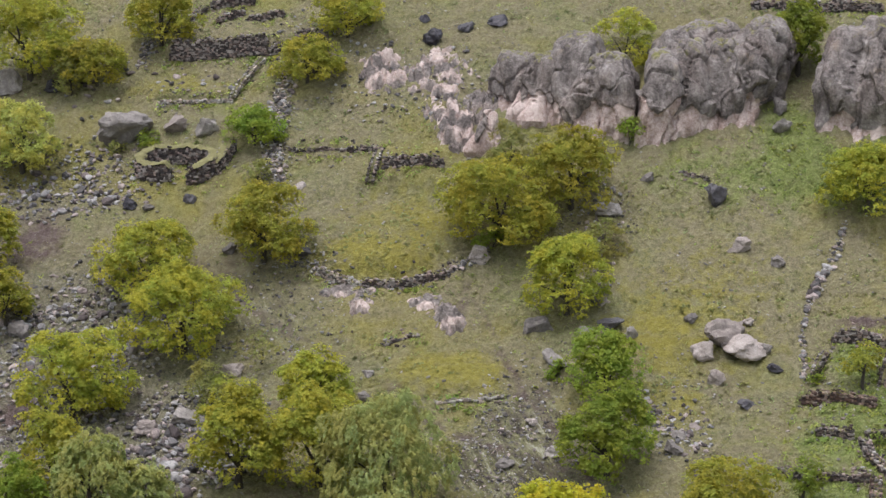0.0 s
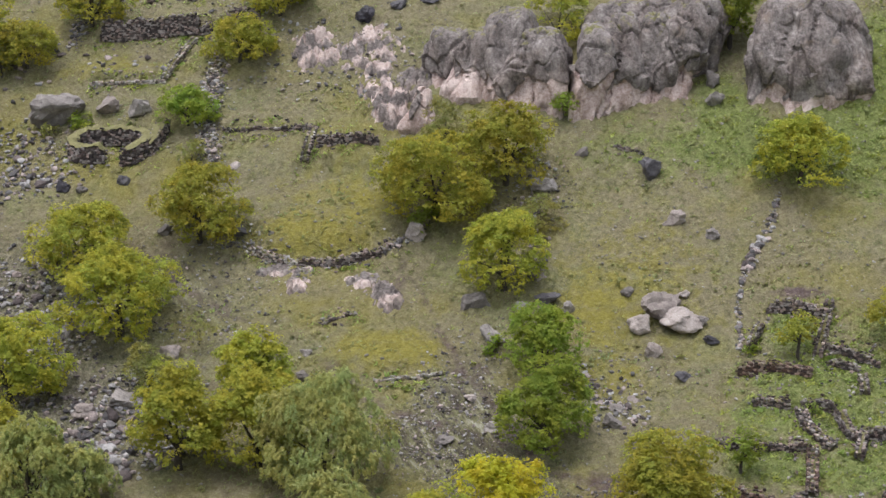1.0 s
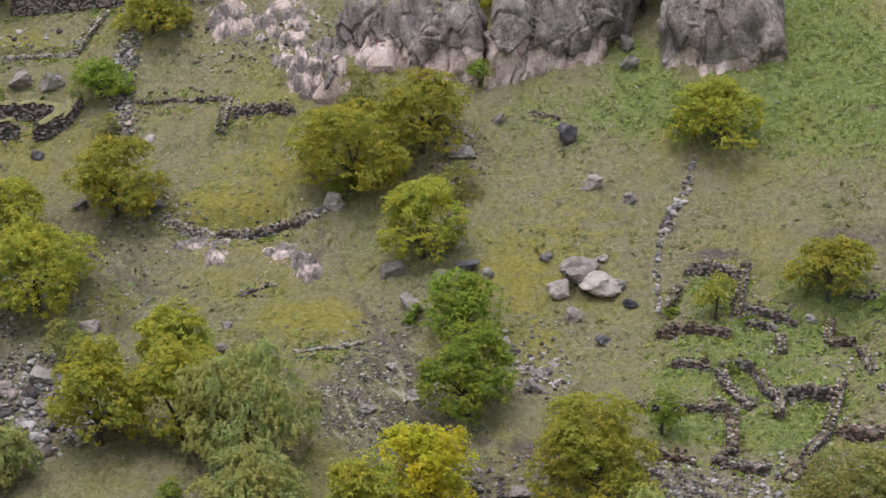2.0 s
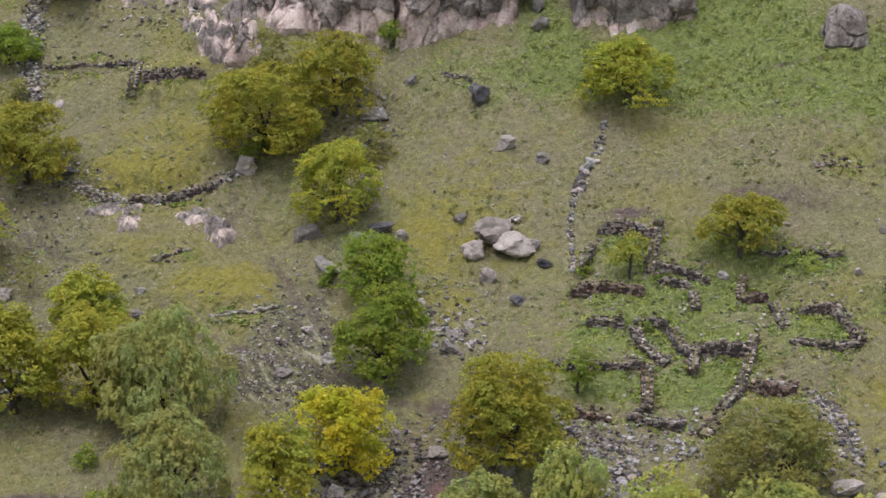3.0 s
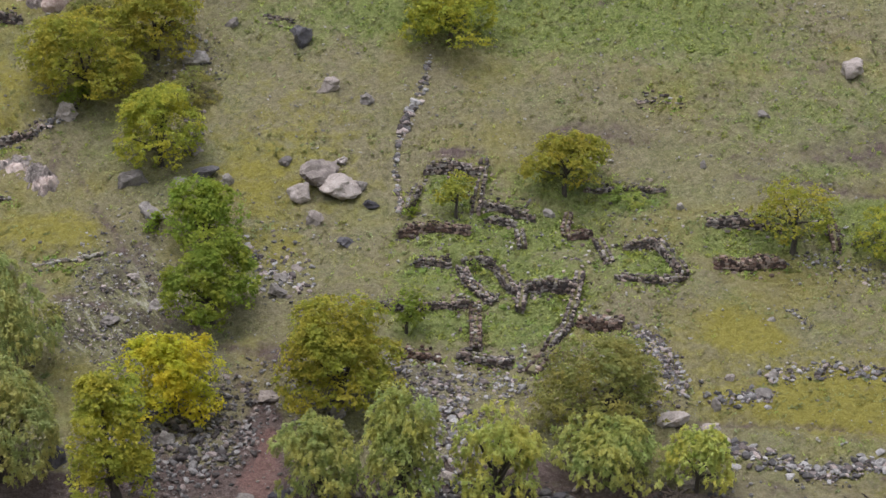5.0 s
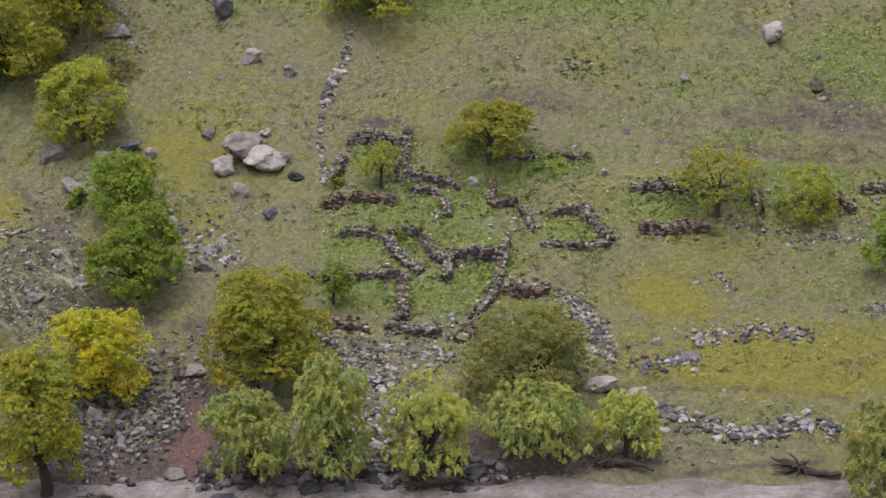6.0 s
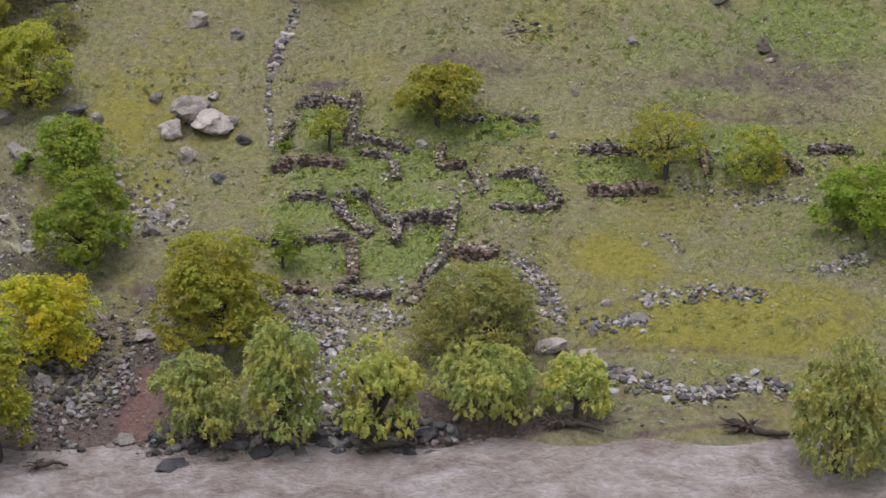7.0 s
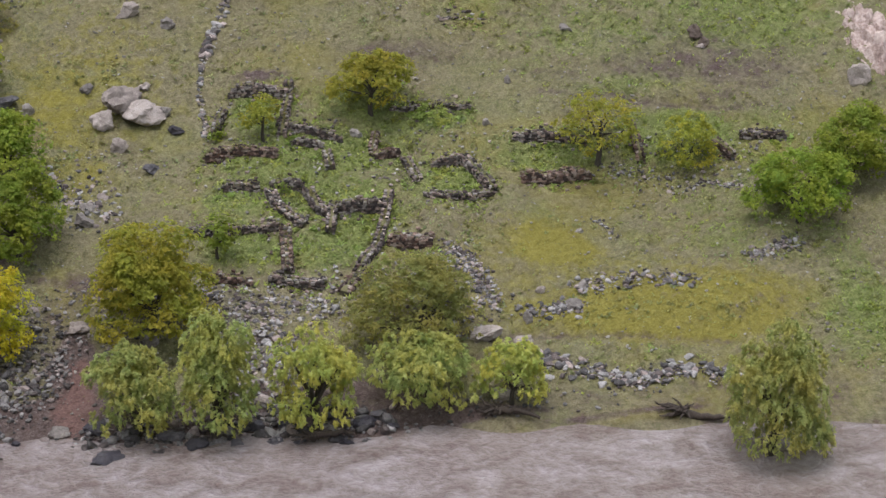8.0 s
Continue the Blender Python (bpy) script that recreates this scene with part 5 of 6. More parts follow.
boulder("boulder", -31.96, 148.18, 0.99, 0.46, PALE_ROCK, "grey weathered stone lying on the grass", 6339)
boulder("boulder", -36.11, 141.44, 1.14, 0.73, GREY_ROCK, "grey weathered stone lying on the grass", 4031)
boulder("boulder", -1.28, 118.83, 1.32, 0.74, GREY_ROCK, "grey weathered stone lying on the grass", 8403)
boulder("stone", -0.02, 122.70, 0.83, 0.43, PALE_ROCK, "grey weathered stone lying on the grass", 4663)
boulder("boulder", -1.09, 120.93, 1.05, 0.50, GREY_ROCK, "grey weathered stone lying on the grass", 1698)
boulder("stone", 0.40, 116.08, 0.72, 0.93, GREY_ROCK, "grey weathered stone lying on the grass", 4799)
boulder("boulder", -10.83, 122.14, 0.98, 0.44, PALE_ROCK, "grey weathered stone lying on the grass", 2533)
boulder("boulder", -9.07, 118.50, 1.11, 0.63, GREY_ROCK, "grey weathered stone lying on the grass", 6760)
boulder("boulder", -12.07, 117.43, 1.32, 0.50, GREY_ROCK, "grey weathered stone lying on the grass", 5052)
boulder("boulder", -4.85, 132.15, 0.96, 0.92, GREY_ROCK, "grey weathered stone lying on the grass", 6170)
boulder("boulder", -6.28, 132.97, 2.01, 0.76, DARK_ROCK, "dark stones in a low heap", 5622)
boulder("boulder", -8.03, 132.03, 1.20, 0.54, GREY_ROCK, "grey weathered stone lying on the grass", 3107)
boulder("boulder", -7.36, 145.40, 2.16, 0.93, GREY_ROCK, "grey broken rock beside the trees", 3890)
boulder("boulder", -4.55, 148.14, 1.05, 0.58, GREY_ROCK, "grey weathered stone lying on the grass", 7569)
boulder("stone", -22.81, 127.25, 0.87, 0.50, GREY_ROCK, "grey weathered stone lying on the grass", 1883)
boulder("boulder", -22.51, 124.48, 1.01, 0.62, GREY_ROCK, "grey weathered stone lying on the grass", 2796)
boulder("boulder", -27.62, 123.45, 0.93, 0.39, GREY_ROCK, "grey weathered stone lying on the grass", 8326)
boulder("boulder", 5.53, 155.13, 1.09, 1.27, GREY_ROCK, "brown stone in the green gully", 7298)
boulder("boulder", 5.76, 153.25, 1.53, 1.20, GREY_ROCK, "grey stone in the green gully", 2953)
boulder("boulder", 41.63, 139.00, 1.73, 1.44, PALE_ROCK, "whitish boulder high on the green slope", 7970)
boulder("boulder", 43.66, 133.66, 1.10, 1.05, BROWN_ROCK, "split brown boulder on the slope", 5572, angular=0.7)
boulder("boulder", 44.03, 132.70, 0.92, 0.64, BROWN_ROCK, "broken-off half of a brown boulder", 8085, angular=0.7)
boulder("stone", 43.71, 132.43, 0.75, 0.31, PALE_ROCK, "grey weathered stone lying on the grass", 196)
boulder("stone", 28.97, 131.02, 0.49, 0.60, GREY_ROCK, "grey weathered stone lying on the grass", 4127)
boulder("stone", 26.54, 126.54, 0.55, 0.48, GREY_ROCK, "grey weathered stone lying on the grass", 3489)
boulder("boulder", 34.31, 135.70, 1.01, 0.38, GREY_ROCK, "grey weathered stone lying on the grass", 7378)
boulder("boulder", -1.96, 107.75, 1.30, 0.65, PALE_ROCK, "pale boulder on the stony bank", 2028)
boulder("boulder", 2.16, 105.90, 1.15, 0.74, GREY_ROCK, "grey weathered stone lying on the grass", 6206)
boulder("boulder", -7.87, 104.33, 1.00, 0.85, GREY_ROCK, "grey weathered stone lying on the grass", 4809)
boulder("boulder", -0.25, 108.70, 1.17, 0.46, GREY_ROCK, "grey weathered stone lying on the grass", 7981)
boulder("boulder", -0.71, 95.51, 1.93, 0.73, DARK_ROCK, "wet dark boulder standing in the river", 2673)
boulder("boulder", 4.94, 93.40, 1.17, 0.70, DARK_ROCK, "wet dark boulder in the shallows", 3635)
boulder("boulder", -1.33, 98.52, 1.41, 0.53, DARK_ROCK, "wet dark stone on the shore", 3560)
boulder("stone", -5.63, 97.92, 0.57, 0.34, DARK_ROCK, "wet dark stone on the shore", 7068)
boulder("boulder", -3.30, 98.67, 1.22, 0.46, GREY_ROCK, "wet stone on the shore", 3078)
boulder("boulder", 2.84, 97.13, 1.58, 0.60, DARK_ROCK, "wet dark boulder on the shore", 4738)
boulder("boulder", 4.19, 96.11, 1.38, 0.66, DARK_ROCK, "wet dark boulder on the shore", 900)
boulder("boulder", 7.58, 97.31, 0.95, 0.51, DARK_ROCK, "dark wet boulder at the water line", 8649)
boulder("boulder", 8.39, 95.92, 1.13, 0.59, DARK_ROCK, "dark wet boulder at the water line", 445)
boulder("boulder", 9.41, 97.27, 1.27, 0.56, DARK_ROCK, "dark wet boulder at the water line", 6007)
boulder("boulder", 11.85, 97.19, 1.15, 0.53, DARK_ROCK, "dark wet boulder at the water line", 3156)
boulder("boulder", 13.50, 96.47, 1.46, 0.58, DARK_ROCK, "dark wet boulder at the water line", 578)
boulder("boulder", 12.38, 95.13, 0.94, 0.43, DARK_ROCK, "dark wet boulder at the water line", 3578)
boulder("boulder", 14.36, 96.80, 0.95, 0.51, DARK_ROCK, "dark wet boulder at the water line", 1428)
boulder("boulder", 9.93, 95.63, 1.07, 0.41, DARK_ROCK, "dark wet boulder at the water line", 4195)
boulder("stone", 15.06, 96.10, 0.76, 0.35, DARK_ROCK, "dark wet boulder at the water line", 2600)
boulder("boulder", 6.37, 95.96, 0.94, 0.51, DARK_ROCK, "dark wet boulder at the water line", 4)
boulder("stone", 7.85, 103.78, 0.87, 0.51, PALE_ROCK, "pale boulder in the rubble bank", 4586)
boulder("boulder", 7.77, 101.08, 0.98, 0.53, PALE_ROCK, "pale boulder in the rubble bank", 8287)
boulder("boulder", 8.25, 99.30, 1.10, 0.56, PALE_ROCK, "pale boulder in the rubble bank", 5318)
boulder("stone", 9.16, 103.56, 0.80, 0.38, PALE_ROCK, "pale boulder in the rubble bank", 7831)
boulder("stone", 7.64, 105.15, 0.67, 0.42, PALE_ROCK, "pale boulder in the rubble bank", 136)
boulder("stone", 9.13, 99.97, 0.84, 0.49, PALE_ROCK, "pale boulder in the rubble bank", 1032)
boulder("boulder", 21.61, 97.70, 1.29, 0.49, PALE_ROCK, "pale stone on a driftwood root", 8379)
boulder("stone", 26.11, 107.89, 0.77, 0.42, PALE_ROCK, "grey weathered stone lying on the grass", 3744)
boulder("stone", 28.88, 107.99, 0.77, 0.58, GREY_ROCK, "grey weathered stone lying on the grass", 2903)
boulder("boulder", 27.98, 106.08, 1.18, 0.45, GREY_ROCK, "grey weathered stone lying on the grass", 3474)
boulder("stone", 24.71, 104.78, 0.61, 0.75, GREY_ROCK, "grey weathered stone lying on the grass", 2081)
boulder("stone", 30.18, 114.12, 0.51, 0.28, GREY_ROCK, "grey weathered stone lying on the grass", 7735)
boulder("boulder", 21.89, 103.77, 2.02, 0.77, PALE_ROCK, "flat pale rock by the path", 3742)
boulder("boulder", 23.97, 102.62, 1.21, 0.46, PALE_ROCK, "pale rock by the path", 4870)
boulder("boulder", 53.66, 126.48, 1.74, 1.43, PALE_ROCK, "pale boulder below the rocky bluff", 624)
boulder("boulder", -14.19, 102.90, 1.33, 1.12, DARK_ROCK, "black boulder in the shade of willows", 4868)
boulder("stone", 17.28, 126.08, 0.85, 0.57, GREY_ROCK, "grey stone in the ruins", 5648)

# ---- driftwood ----
log("driftwood", 21.78, 95.72, 3.2, 0.26, -25, 3968, "dark wet driftwood stump with roots on the shore", roots=26)
log("driftwood", 32.41, 94.3, 3.3, 0.30, -20, 4503, "dark uprooted tree root under a willow", roots=34)
log("driftwood", -7.32, 96.06, 1.95, 0.18, 5, 8271, "thin dark log lying in the river")
log("driftwood", 11.37, 95.56, 2.83, 0.25, 5, 583, "dark wet log along the water line")

# ---- loose stones ----
rubble_field("rubble", (-7.2, 104.0, 4.3, 5.1), 900, 0.14, 0.6, "loose wet stones and rubble on the bank", 8125, WET_RUBBLE)
rubble_field("rubble", (-0.9, 108.9, 4.5, 3.1), 600, 0.12, 0.5, "loose wet stones and rubble on the bank", 8912, WET_RUBBLE)
rubble_field("rubble", (-44.9, 127.0, 7.0, 11.6), 2600, 0.14, 0.7, "loose grey stones and rubble on the slope", 963)
rubble_field("rubble", (-51.1, 149.6, 7.5, 3.9), 1000, 0.14, 0.7, "loose grey stones and rubble on the slope", 2235)
rubble_field("rubble", (-33.8, 118.2, 5.0, 6.4), 1500, 0.14, 0.8, "loose grey stones and rubble on the slope", 8227)
rubble_field("rubble", (-31.2, 134.1, 5.8, 6.1), 675, 0.09, 0.45, "loose grey stones and rubble on the slope", 4688)
rubble_field("rubble", (-11.9, 118.4, 4.8, 4.5), 220, 0.1, 0.5, "loose grey stones and rubble on the slope", 164)
rubble_field("rubble", (-10.4, 125.6, 1.9, 5.1), 70, 0.09, 0.4, "loose grey stones and rubble on the slope", 3032)
rubble_field("rubble", (-6.9, 105.5, 4.4, 5.2), 1120, 0.1, 0.62, "loose wet stones and rubble on the bank", 8497, WET_RUBBLE)
rubble_field("rubble", (7.8, 103.0, 3.0, 6.0), 1120, 0.1, 0.62, "loose grey stones and rubble on the slope", 4779)
rubble_field("rubble", (8.4, 109.4, 4.2, 3.0), 480, 0.09, 0.45, "loose grey stones and rubble on the slope", 8685)
rubble_field("rubble", (21.2, 108.2, 2.4, 4.0), 450, 0.15, 0.6, "loose grey stones and rubble on the slope", 947)
rubble_field("rubble", (15.4, 109.6, 4.2, 3.1), 300, 0.12, 0.5, "loose grey stones and rubble on the slope", 2469)
rubble_field("rubble", (-11.7, 122.4, 3.0, 6.2), 525, 0.09, 0.45, "loose grey stones and rubble on the slope", 8317)
rubble_field("rubble", (-25.3, 160.2, 5.7, 4.4), 300, 0.15, 0.7, "loose grey stones and rubble on the slope", 4092)
rubble_field("rubble", (-34.0, 165.2, 4.4, 4.7), 120, 0.15, 0.6, "loose grey stones and rubble on the slope", 5058)
rubble_field("rubble", (-1.3, 122.7, 2.7, 4.4), 240, 0.1, 0.62, "loose grey stones and rubble on the slope", 1181)
rubble_field("rubble", (16.6, 123.6, 10.0, 3.9), 400, 0.12, 0.45, "loose grey stones and rubble on the slope", 8417)
rubble_field("rubble", (38.4, 121.1, 6.2, 2.6), 300, 0.12, 0.5, "loose grey stones and rubble on the slope", 224)
rubble_field("rubble", (-7.9, 144.0, 2.6, 3.3), 150, 0.15, 0.6, "loose grey stones and rubble on the slope", 7268)
rubble_field("rubble", (4.2, 97.7, 8.3, 1.6), 350, 0.15, 0.8, "loose wet stones and rubble on the bank", 7605, WET_RUBBLE)
rubble_field("rubble", (20.1, 97.0, 8.4, 1.3), 200, 0.1, 0.5, "loose wet stones and rubble on the bank", 8816, WET_RUBBLE)
def scatter(name, zone, count, small, large, label, seed, mat=LOOSE):
    """Loose stones large enough to pick apart, strewn over an oval zone."""
    rng = np.random.RandomState(seed)
    base = thing(name, zone[0], zone[1], height(zone[0], zone[1]), label, "stones")
    z0 = height(zone[0], zone[1])
    for _ in range(count):
        r, a = math.sqrt(rng.uniform()) * rng.uniform(0.8, 1.2), rng.uniform(0, 6.28)
        x, y = zone[2] * r * math.cos(a), zone[3] * r * math.sin(a)
        w = small + (large - small) * rng.uniform() ** 2.0
        tall = w * rng.uniform(0.5, 0.85)
        m = pose(x, y, max(0.0, height(zone[0] + x, zone[1] + y)) + tall * 0.2 - z0, rng.uniform(-16, 16), rng.uniform(-16, 16), rng.uniform(0, 360))
        part("stone", mat[rng.randint(len(mat))], base, m @ Matrix.Diagonal((w * 0.6, w * rng.uniform(0.4, 0.58), tall * 0.6, 1)))
    return base


rubble_line("white_gravel", [(-16.5, 120.5), (-13.5, 117.5), (-10.6, 113.5)], 3.2, 1500, 0.06, 0.22, "whitish gravel washed out over the slope", 520, PALE_REST)
scatter("scree", (-45.5, 131.0, 5.5, 7.5), 150, 0.35, 1.0, "large grey scree stones and boulders lying in the turf", 501)
scatter("scree", (-39.5, 131.5, 3.0, 4.5), 60, 0.35, 1.1, "dark angular stones below the walnut trees", 502)
scatter("scree", (-34.0, 116.5, 3.6, 6.0), 120, 0.35, 1.2, "large pale boulders tumbled down to the willows", 503)
scatter("scree", (-51.0, 149.0, 5.0, 4.0), 70, 0.35, 1.0, "grey stones fallen round the stone pen", 504)
scatter("scree", (-48.0, 159.0, 8.0, 4.0), 50, 0.3, 0.8, "grey stones strewn on the upper terrace", 505)
scatter("scree", (-8.0, 104.5, 4.2, 4.2), 110, 0.3, 0.9, "grey rocks of the stony river bank", 506, WET)
scatter("scree", (8.3, 102.0, 2.0, 5.0), 90, 0.3, 0.75, "pale rocks of the stony river bank", 507)
scatter("scree", (8.5, 108.5, 5.0, 2.0), 70, 0.25, 0.6, "fallen wall stones on the bank below the ruins", 508)
rubble_line("stone_row", [(-28.92, 139.52), (-27.62, 138.42), (-25.08, 137.42), (-21.77, 138.03), (-19.32, 138.78), (-17.99, 139.88)], 0.5, 200, 0.15, 0.5, "pale stones fallen along the curved terrace wall", 7244, PALE_REST)
rubble_line("rubble_row", [(-18.56, 139.38), (-17.19, 140.30), (-16.31, 141.85)], 0.7, 105, 0.16, 0.432, "stones at the end of the terrace wall", 4383)
rubble_line("rubble_row", [(33.94, 120.80), (36.53, 120.13), (41.19, 118.60), (45.15, 116.43)], 0.6, 255, 0.12, 0.36, "reddish rubble of a fallen wall", 3888)
rubble_line("tumbled_wall", [(-35.59, 159.69), (-35.69, 158.79), (-35.26, 154.74), (-34.88, 151.89), (-34.08, 148.59)], 0.95, 900, 0.2, 0.6, "broad tumbled wall of grey stones across the slope", 4493, PALE_REST)
rubble_line("stone_row", [(10.54, 144.25), (9.96, 141.98), (9.02, 138.89)], 0.35, 60, 0.2, 0.55, "broken line of pale field stones", 5671, PALE_REST)
rubble_line("stone_row", [(9.03, 138.99), (7.61, 135.76)], 0.32, 110, 0.25, 0.75, "low boundary wall of pale field stones, half collapsed", 4255, PALE_REST)
rubble_line("stone_row", [(7.61, 135.76), (7.09, 132.66), (7.23, 129.36), (7.09, 127.57)], 0.2, 100, 0.2, 0.5, "low boundary wall of pale field stones, half collapsed", 4800, PALE_REST)
rubble_line("shore_stones", [(-2.11, 98.27), (2.85, 97.00), (7.27, 97.10), (10.34, 96.23), (15.44, 96.31)], 1, 320, 0.25, 0.95, "dark wet boulders heaped along the water line", 282, WET_RUBBLE, WET)
rubble_line("rubble_row", [(4.34, 111.16), (6.98, 109.29), (9.70, 108.81), (13.75, 107.84)], 1.1, 270, 0.12, 0.396, "collapsed wall rubble below the ruined houses", 1881)
rubble_line("boulder_row", [(24.61, 100.71), (27.65, 99.20), (29.59, 97.90), (32.25, 98.55), (35.22, 97.87)], 0.9, 495, 0.2, 0.648, "row of tumbled grey boulders along the river bank", 5279)
rubble_line("rubble_row", [(24.50, 105.64), (28.34, 105.83)], 0.8, 165, 0.16, 0.504, "tumbled row of grey stones on the meadow", 8629)
rubble_line("rubble_row", [(28.62, 107.88), (32.53, 108.23), (35.89, 107.23)], 0.8, 255, 0.16, 0.504, "tumbled row of grey stones on the meadow", 7164)
rubble_line("rubble_row", [(40.11, 109.14), (43.80, 110.24)], 0.8, 165, 0.16, 0.432, "tumbled row of grey stones on the meadow", 712)
rubble_line("rubble_row", [(21.54, 113.30), (22.54, 109.95), (23.00, 106.83)], 0.9, 360, 0.12, 0.432, "collapsed reddish wall rubble", 3981)
rubble_line("rubble_row", [(31.64, 116.11), (32.46, 113.36)], 0.5, 90, 0.096, 0.288, "scattered pale stones in a line", 7853)
rubble_line("rubble_row", [(-50.87, 130.83), (-49.87, 132.98), (-46.11, 135.03)], 0.7, 195, 0.16, 0.576, "tumbled dry-stone wall on the scree", 353)
rubble_line("rubble_row", [(-31.23, 140.11), (-28.87, 139.29), (-27.38, 138.28)], 0.6, 90, 0.16, 0.432, "stones fallen from the terrace wall", 3293)
rubble_line("rubble_row", [(-3.92, 125.77), (-1.87, 122.02), (0.39, 120.04)], 0.9, 135, 0.16, 0.576, "loose boulders beside the green tree", 4349)
rubble_line("rubble_row", [(-8.33, 143.50), (-7.64, 140.13), (-7.30, 135.47)], 0.8, 90, 0.16, 0.504, "loose boulders beside the trees", 3588)
rubble_line("rubble_row", [(-48.84, 162.16), (-48.84, 165.53)], 0.8, 135, 0.16, 0.504, "tumbled stones of an old wall", 7916)

rng = np.random.RandomState(77)
sx, sy = rng.uniform(-64, 68, 40000), rng.uniform(97, 172, 40000)
sparse = rng.uniform(0, 1, 40000) < 0.30 + 0.14 * np.clip((sx - 15) / 15, 0, 1) * (sy > 112) + 0.35 * waves(sx, sy, 9.0, 31)
stones("field_stones", sx[sparse], sy[sparse], 0.09 + 0.30 * rng.uniform(0, 1, int(sparse.sum())) ** 3.5, FIELD_STONE, "small grey stones strewn over the turf", 12)


# ---- dry-stone walls ----
stone_wall([(9.23, 131.93), (13.33, 131.11)], 0.88, 0.54, WALL_STONE, "ruined dark dry-stone wall of a roofless house", 7461)
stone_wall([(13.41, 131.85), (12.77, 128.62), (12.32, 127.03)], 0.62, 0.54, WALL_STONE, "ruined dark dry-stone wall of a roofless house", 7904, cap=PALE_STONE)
stone_wall([(8.64, 130.11), (7.83, 127.99)], 0.7, 0.45, WALL_STONE, "ruined dark dry-stone wall of a roofless house", 4005)
stone_wall([(12.29, 128.20), (16.34, 126.20)], 0.7, 0.54, WALL_STONE, "ruined dark dry-stone wall of a roofless house", 1442)
stone_wall([(12.94, 126.59), (14.97, 125.87)], 0.35, 0.54, WALL_STONE, "ruined dark dry-stone wall of a roofless house", 4565)
stone_wall([(7.00, 125.93), (11.73, 125.09)], 0.75, 0.54, RED_STONE, "ruined dark dry-stone wall of a roofless house", 365)
stone_wall([(7.86, 122.17), (10.13, 121.75)], 0.75, 0.54, WALL_STONE, "ruined dark dry-stone wall of a roofless house", 3683)
stone_wall([(11.03, 121.99), (13.15, 121.65)], 0.7, 0.54, WALL_STONE, "ruined dark dry-stone wall of a roofless house", 1738)
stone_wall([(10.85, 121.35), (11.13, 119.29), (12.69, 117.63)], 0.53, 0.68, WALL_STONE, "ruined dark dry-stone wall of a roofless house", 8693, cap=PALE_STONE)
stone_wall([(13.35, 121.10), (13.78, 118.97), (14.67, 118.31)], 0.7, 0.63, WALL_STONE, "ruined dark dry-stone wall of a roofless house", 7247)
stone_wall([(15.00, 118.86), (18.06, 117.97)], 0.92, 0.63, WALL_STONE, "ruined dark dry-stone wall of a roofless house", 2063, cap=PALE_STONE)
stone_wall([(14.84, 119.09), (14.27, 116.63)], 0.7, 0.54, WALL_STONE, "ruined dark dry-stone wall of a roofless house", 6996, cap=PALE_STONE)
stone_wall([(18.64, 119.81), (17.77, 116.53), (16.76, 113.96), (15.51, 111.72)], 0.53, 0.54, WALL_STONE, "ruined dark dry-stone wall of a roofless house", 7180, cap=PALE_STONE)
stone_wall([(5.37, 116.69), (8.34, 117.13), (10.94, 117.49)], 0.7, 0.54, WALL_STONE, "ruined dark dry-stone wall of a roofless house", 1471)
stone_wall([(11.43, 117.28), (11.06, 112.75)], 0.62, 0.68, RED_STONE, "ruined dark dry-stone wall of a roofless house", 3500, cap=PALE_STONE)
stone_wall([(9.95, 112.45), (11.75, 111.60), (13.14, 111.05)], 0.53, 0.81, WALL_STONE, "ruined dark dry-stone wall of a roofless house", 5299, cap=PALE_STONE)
stone_wall([(14.15, 109.58), (15.03, 110.88), (15.88, 111.85)], 0.44, 0.81, RED_STONE, "ruined dark dry-stone wall of a roofless house", 6954, ruin=0.5)
stone_wall([(6.21, 112.02), (8.71, 112.04)], 0.48, 0.72, RED_STONE, "ruined dark dry-stone wall of a roofless house", 1422)
stone_wall([(17.82, 114.94), (20.40, 113.47)], 0.88, 0.72, RED_STONE, "ruined dark dry-stone wall of a roofless house", 8109, cap=PALE_STONE)
stone_wall([(21.92, 122.60), (24.18, 122.66), (24.84, 120.40), (25.37, 118.63)], 0.7, 0.54, WALL_STONE, "curved wall of a small round stone pen", 913, cap=PALE_STONE)
stone_wall([(25.34, 118.49), (23.19, 118.50), (21.04, 119.41)], 0.4, 0.54, WALL_STONE, "curved wall of a small round stone pen", 8489)
stone_wall([(20.31, 123.65), (20.81, 121.05)], 0.53, 0.54, WALL_STONE, "ruined dark dry-stone wall of a roofless house", 3235, cap=PALE_STONE)
stone_wall([(15.12, 124.93), (15.17, 123.19)], 0.53, 0.54, WALL_STONE, "ruined dark dry-stone wall of a roofless house", 1038, cap=PALE_STONE)
stone_wall([(18.11, 123.80), (19.91, 124.57)], 0.53, 0.54, RED_STONE, "ruined dark dry-stone wall of a roofless house", 3126)
stone_wall([(18.70, 126.18), (18.21, 124.46)], 0.53, 0.45, RED_STONE, "ruined dark dry-stone wall of a roofless house", 6688)
stone_wall([(20.24, 129.31), (25.76, 129.06)], 0.35, 0.54, WALL_STONE, "ruined dark dry-stone wall of a roofless house", 2479)
stone_wall([(27.97, 124.24), (32.88, 123.34)], 0.75, 0.54, WALL_STONE, "ruined dark dry-stone wall of a roofless house", 5256)
stone_wall([(27.64, 119.81), (29.77, 119.66), (32.28, 120.24)], 0.88, 0.81, RED_STONE, "tumbled dark red stone wall heap", 543)
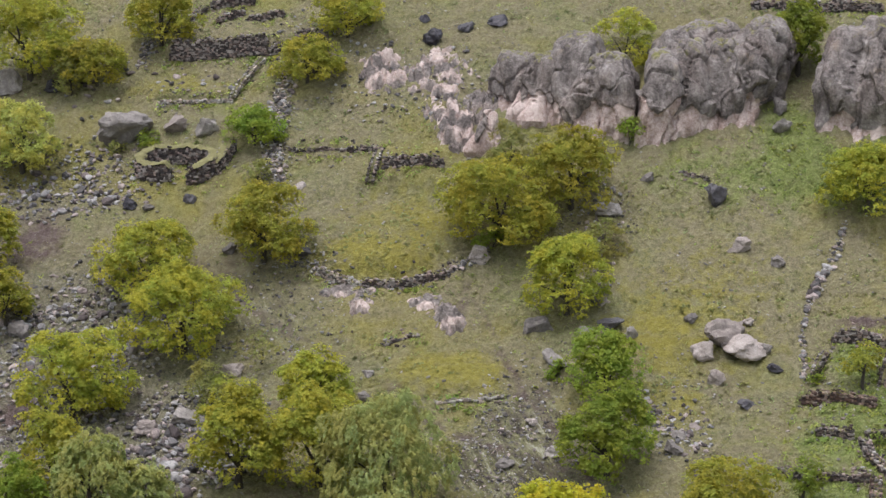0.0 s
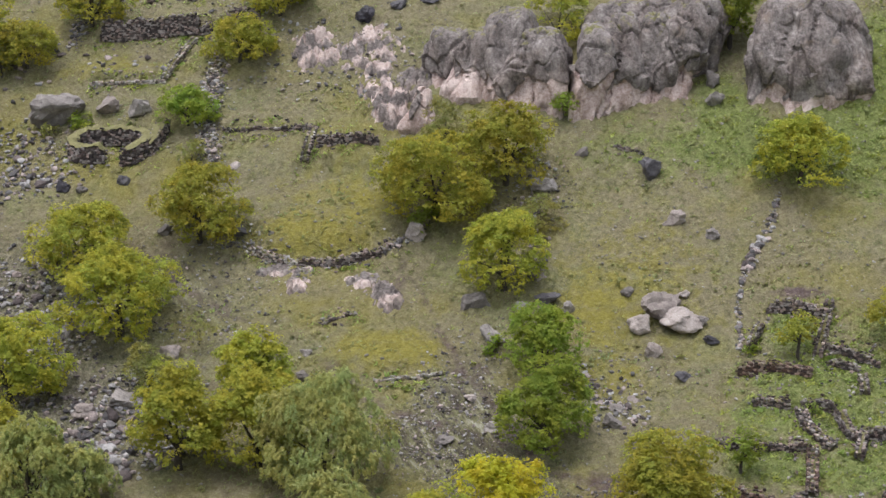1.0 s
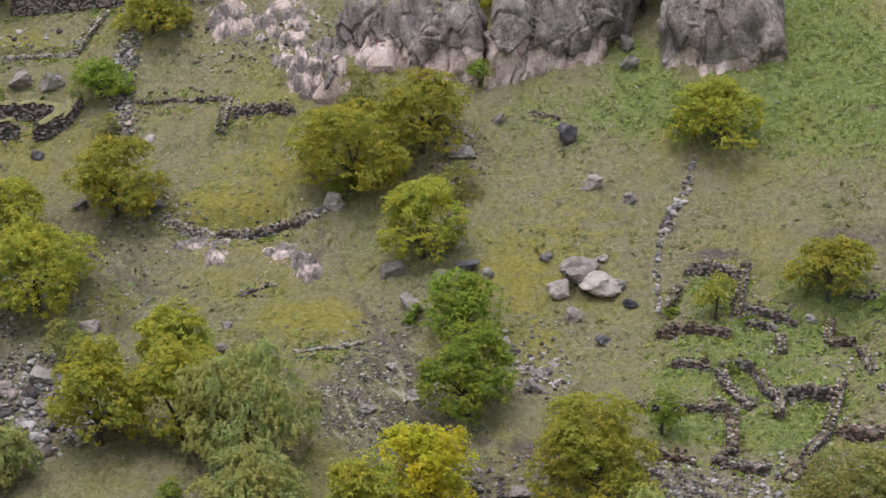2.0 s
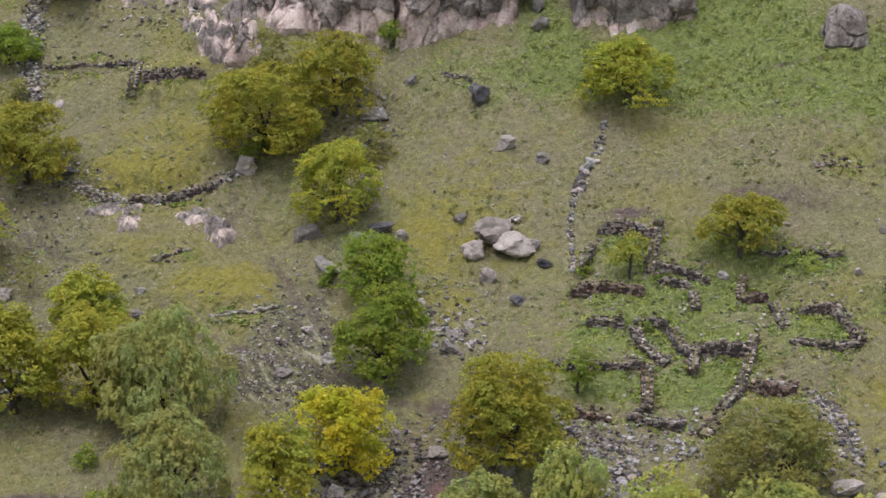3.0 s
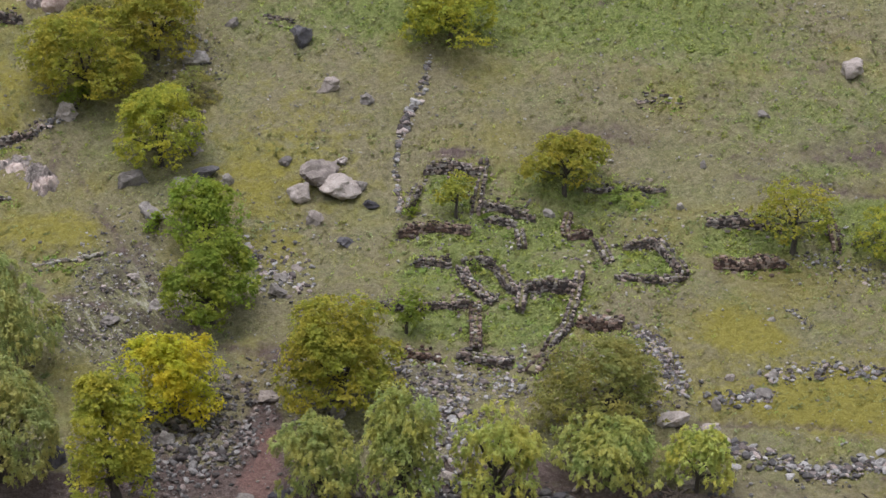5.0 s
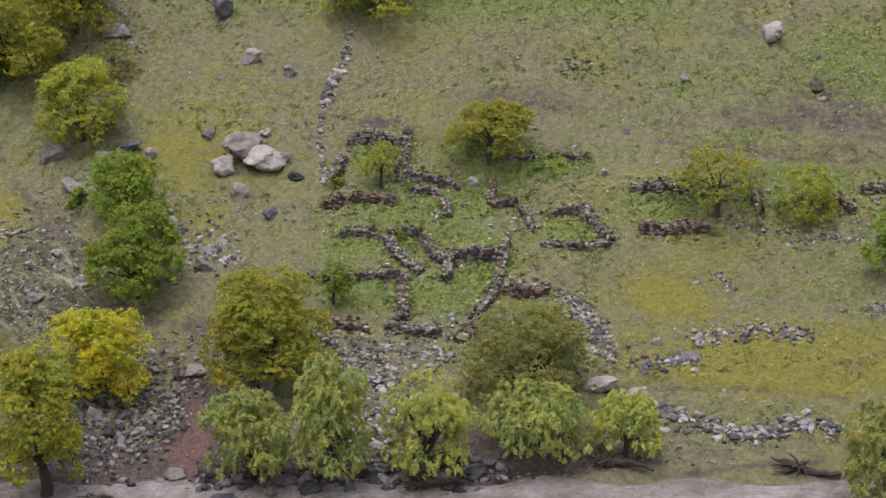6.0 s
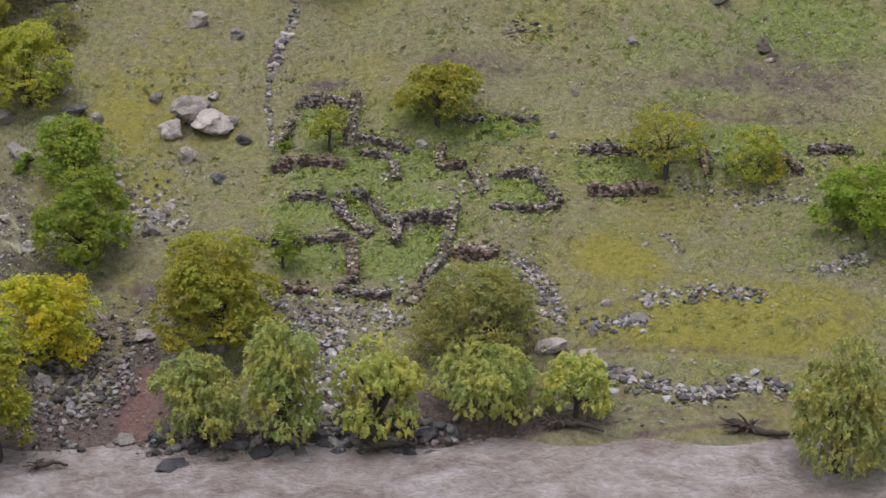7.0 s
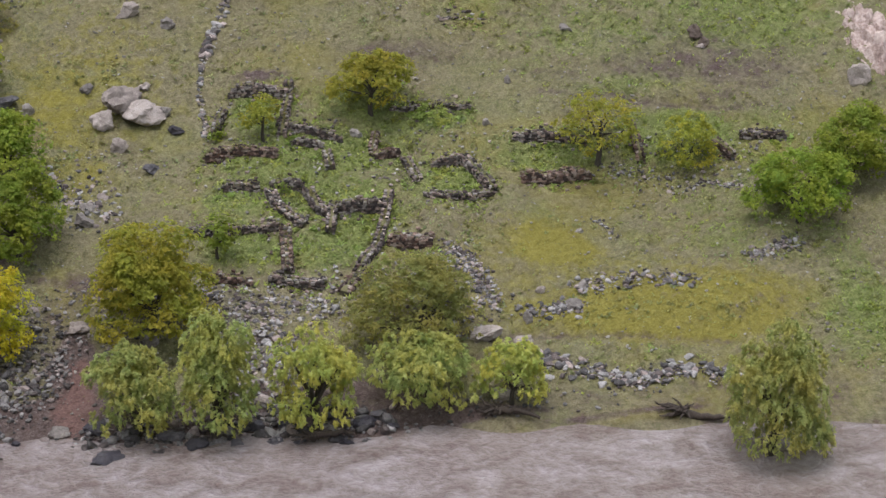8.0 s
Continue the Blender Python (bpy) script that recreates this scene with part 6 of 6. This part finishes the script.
stone_wall([(36.34, 124.75), (36.30, 121.39)], 0.53, 0.54, RED_STONE, "ruined dark dry-stone wall of a roofless house", 5947)
stone_wall([(35.02, 123.65), (35.96, 123.74)], 0.53, 0.54, WALL_STONE, "ruined dark dry-stone wall of a roofless house", 2437)
stone_wall([(43.87, 123.08), (46.85, 122.36)], 0.7, 0.72, WALL_STONE, "ruined dark dry-stone wall of a roofless house", 1490, ruin=0.6)
stone_wall([(41.91, 122.71), (42.60, 120.86)], 0.53, 0.63, RED_STONE, "ruined dark dry-stone wall of a roofless house", 8224)
stone_wall([(-46.45, 163.21), (-42.18, 163.66), (-38.05, 163.56)], 1.76, 0.81, WALL_STONE, "long dark dry-stone retaining wall of a terrace", 65, ruin=0.1, most=200)
stone_wall([(-37.96, 163.57), (-35.39, 164.63), (-32.93, 164.80)], 1.14, 0.81, WALL_STONE, "long dark dry-stone retaining wall of a terrace", 2257, ruin=0.3)
stone_wall([(-44.58, 170.16), (-40.70, 170.63)], 0.88, 0.63, WALL_STONE, "ruined dark dry-stone wall of a roofless house", 5968)
stone_wall([(-43.53, 167.94), (-41.39, 169.13)], 0.62, 0.54, WALL_STONE, "ruined dark dry-stone wall of a roofless house", 8863)
stone_wall([(-40.82, 168.19), (-37.58, 168.35)], 0.7, 0.63, WALL_STONE, "ruined dark dry-stone wall of a roofless house", 5113)
stone_wall([(-46.10, 167.16), (-44.98, 169.69)], 0.53, 0.54, WALL_STONE, "ruined dark dry-stone wall of a roofless house", 4970)
stone_wall([(-46.01, 157.77), (-39.67, 157.50)], 0.35, 0.63, PALE_STONE, "low wall at the edge of a small field", 6580)
stone_wall([(-39.67, 157.50), (-39.22, 159.75), (-38.19, 162.60)], 0.4, 0.54, PALE_STONE, "low wall at the edge of a small field", 7906)
stone_wall([(-33.74, 152.47), (-30.06, 152.32), (-26.12, 152.06)], 0.4, 0.54, WALL_STONE, "low wall across the grassy terrace", 8363, cap=PALE_STONE)
stone_wall([(-25.57, 150.44), (-20.74, 150.15)], 0.88, 0.54, WALL_STONE, "ruined dark dry-stone wall of a roofless house", 8273)
stone_wall([(-26.06, 151.72), (-26.47, 148.79)], 0.53, 0.63, WALL_STONE, "ruined dark dry-stone wall of a roofless house", 702, cap=PALE_STONE)
PEN = "thick turf-topped wall of a round stone pen with an open doorway"
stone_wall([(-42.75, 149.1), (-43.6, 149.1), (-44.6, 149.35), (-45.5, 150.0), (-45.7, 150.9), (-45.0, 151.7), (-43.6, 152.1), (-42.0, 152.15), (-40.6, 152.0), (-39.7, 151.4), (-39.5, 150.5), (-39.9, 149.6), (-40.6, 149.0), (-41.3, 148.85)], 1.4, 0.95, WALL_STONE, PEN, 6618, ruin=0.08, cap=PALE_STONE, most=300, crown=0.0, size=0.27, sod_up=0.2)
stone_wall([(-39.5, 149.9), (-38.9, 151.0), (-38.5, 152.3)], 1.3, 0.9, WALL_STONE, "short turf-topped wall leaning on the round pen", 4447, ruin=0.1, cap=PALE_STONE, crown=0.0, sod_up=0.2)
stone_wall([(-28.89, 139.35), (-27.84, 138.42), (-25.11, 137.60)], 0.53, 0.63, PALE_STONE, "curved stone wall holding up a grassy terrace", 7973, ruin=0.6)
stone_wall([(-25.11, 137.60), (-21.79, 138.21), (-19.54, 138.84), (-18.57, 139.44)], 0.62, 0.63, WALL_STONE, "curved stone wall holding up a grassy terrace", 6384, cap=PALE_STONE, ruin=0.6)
stone_wall([(-19.97, 131.88), (-21.49, 131.15), (-22.23, 130.67)], 0.16, 0.41, WALL_STONE, "low broken edge of a small terrace", 3557, ruin=0.6)
stone_wall([(-17.69, 124.64), (-15.39, 124.87), (-13.07, 124.98)], 0.14, 0.36, PALE_STONE, "low row of pale stones along a small terrace", 6426, ruin=0.5)
stone_wall([(3.11, 167.16), (8.30, 167.30), (13.92, 167.52)], 0.88, 0.72, WALL_STONE, "dark wall above the cliffs", 8595)
stone_wall([(-2.01, 149.23), (0.19, 148.41)], 0.26, 0.45, WALL_STONE, "low broken stone row", 389, ruin=0.5)
stone_wall([(25.08, 138.12), (28.58, 137.51)], 0.18, 0.36, WALL_STONE, "low broken stone row", 4849, ruin=0.8)

rng = np.random.RandomState(91)
wx, wy = [], []
for path in FOOT_LINES:
    p = np.array(path, float)
    run = np.r_[0, np.cumsum(np.hypot(*np.diff(p, axis=0).T))]
    d = rng.uniform(0, run[-1], int(22 * run[-1]))
    d = d[np.sin(d * 1.7 + run[-1]) + 0.5 * np.sin(d * 4.1) > rng.uniform(-1.0, 1.0, len(d))]
    wx.append(np.interp(d, run, p[:, 0]) + rng.normal(0, 0.55, len(d)))
    wy.append(np.interp(d, run, p[:, 1]) + rng.normal(-0.25, 0.6, len(d)))
sow("weeds", np.concatenate(wx), np.concatenate(wy), 0.3, WEED_LEAF, "lush green weeds along the feet of the ruined walls", rng, 0.8, 5)
cx, cy, cz = np.array(CRESTS).T
sow("grass", cx, cy, 0.2, GRASS_BLADE, "dry grass tufts growing on the crests of the ruined walls", rng, 0.7, 4, cz)
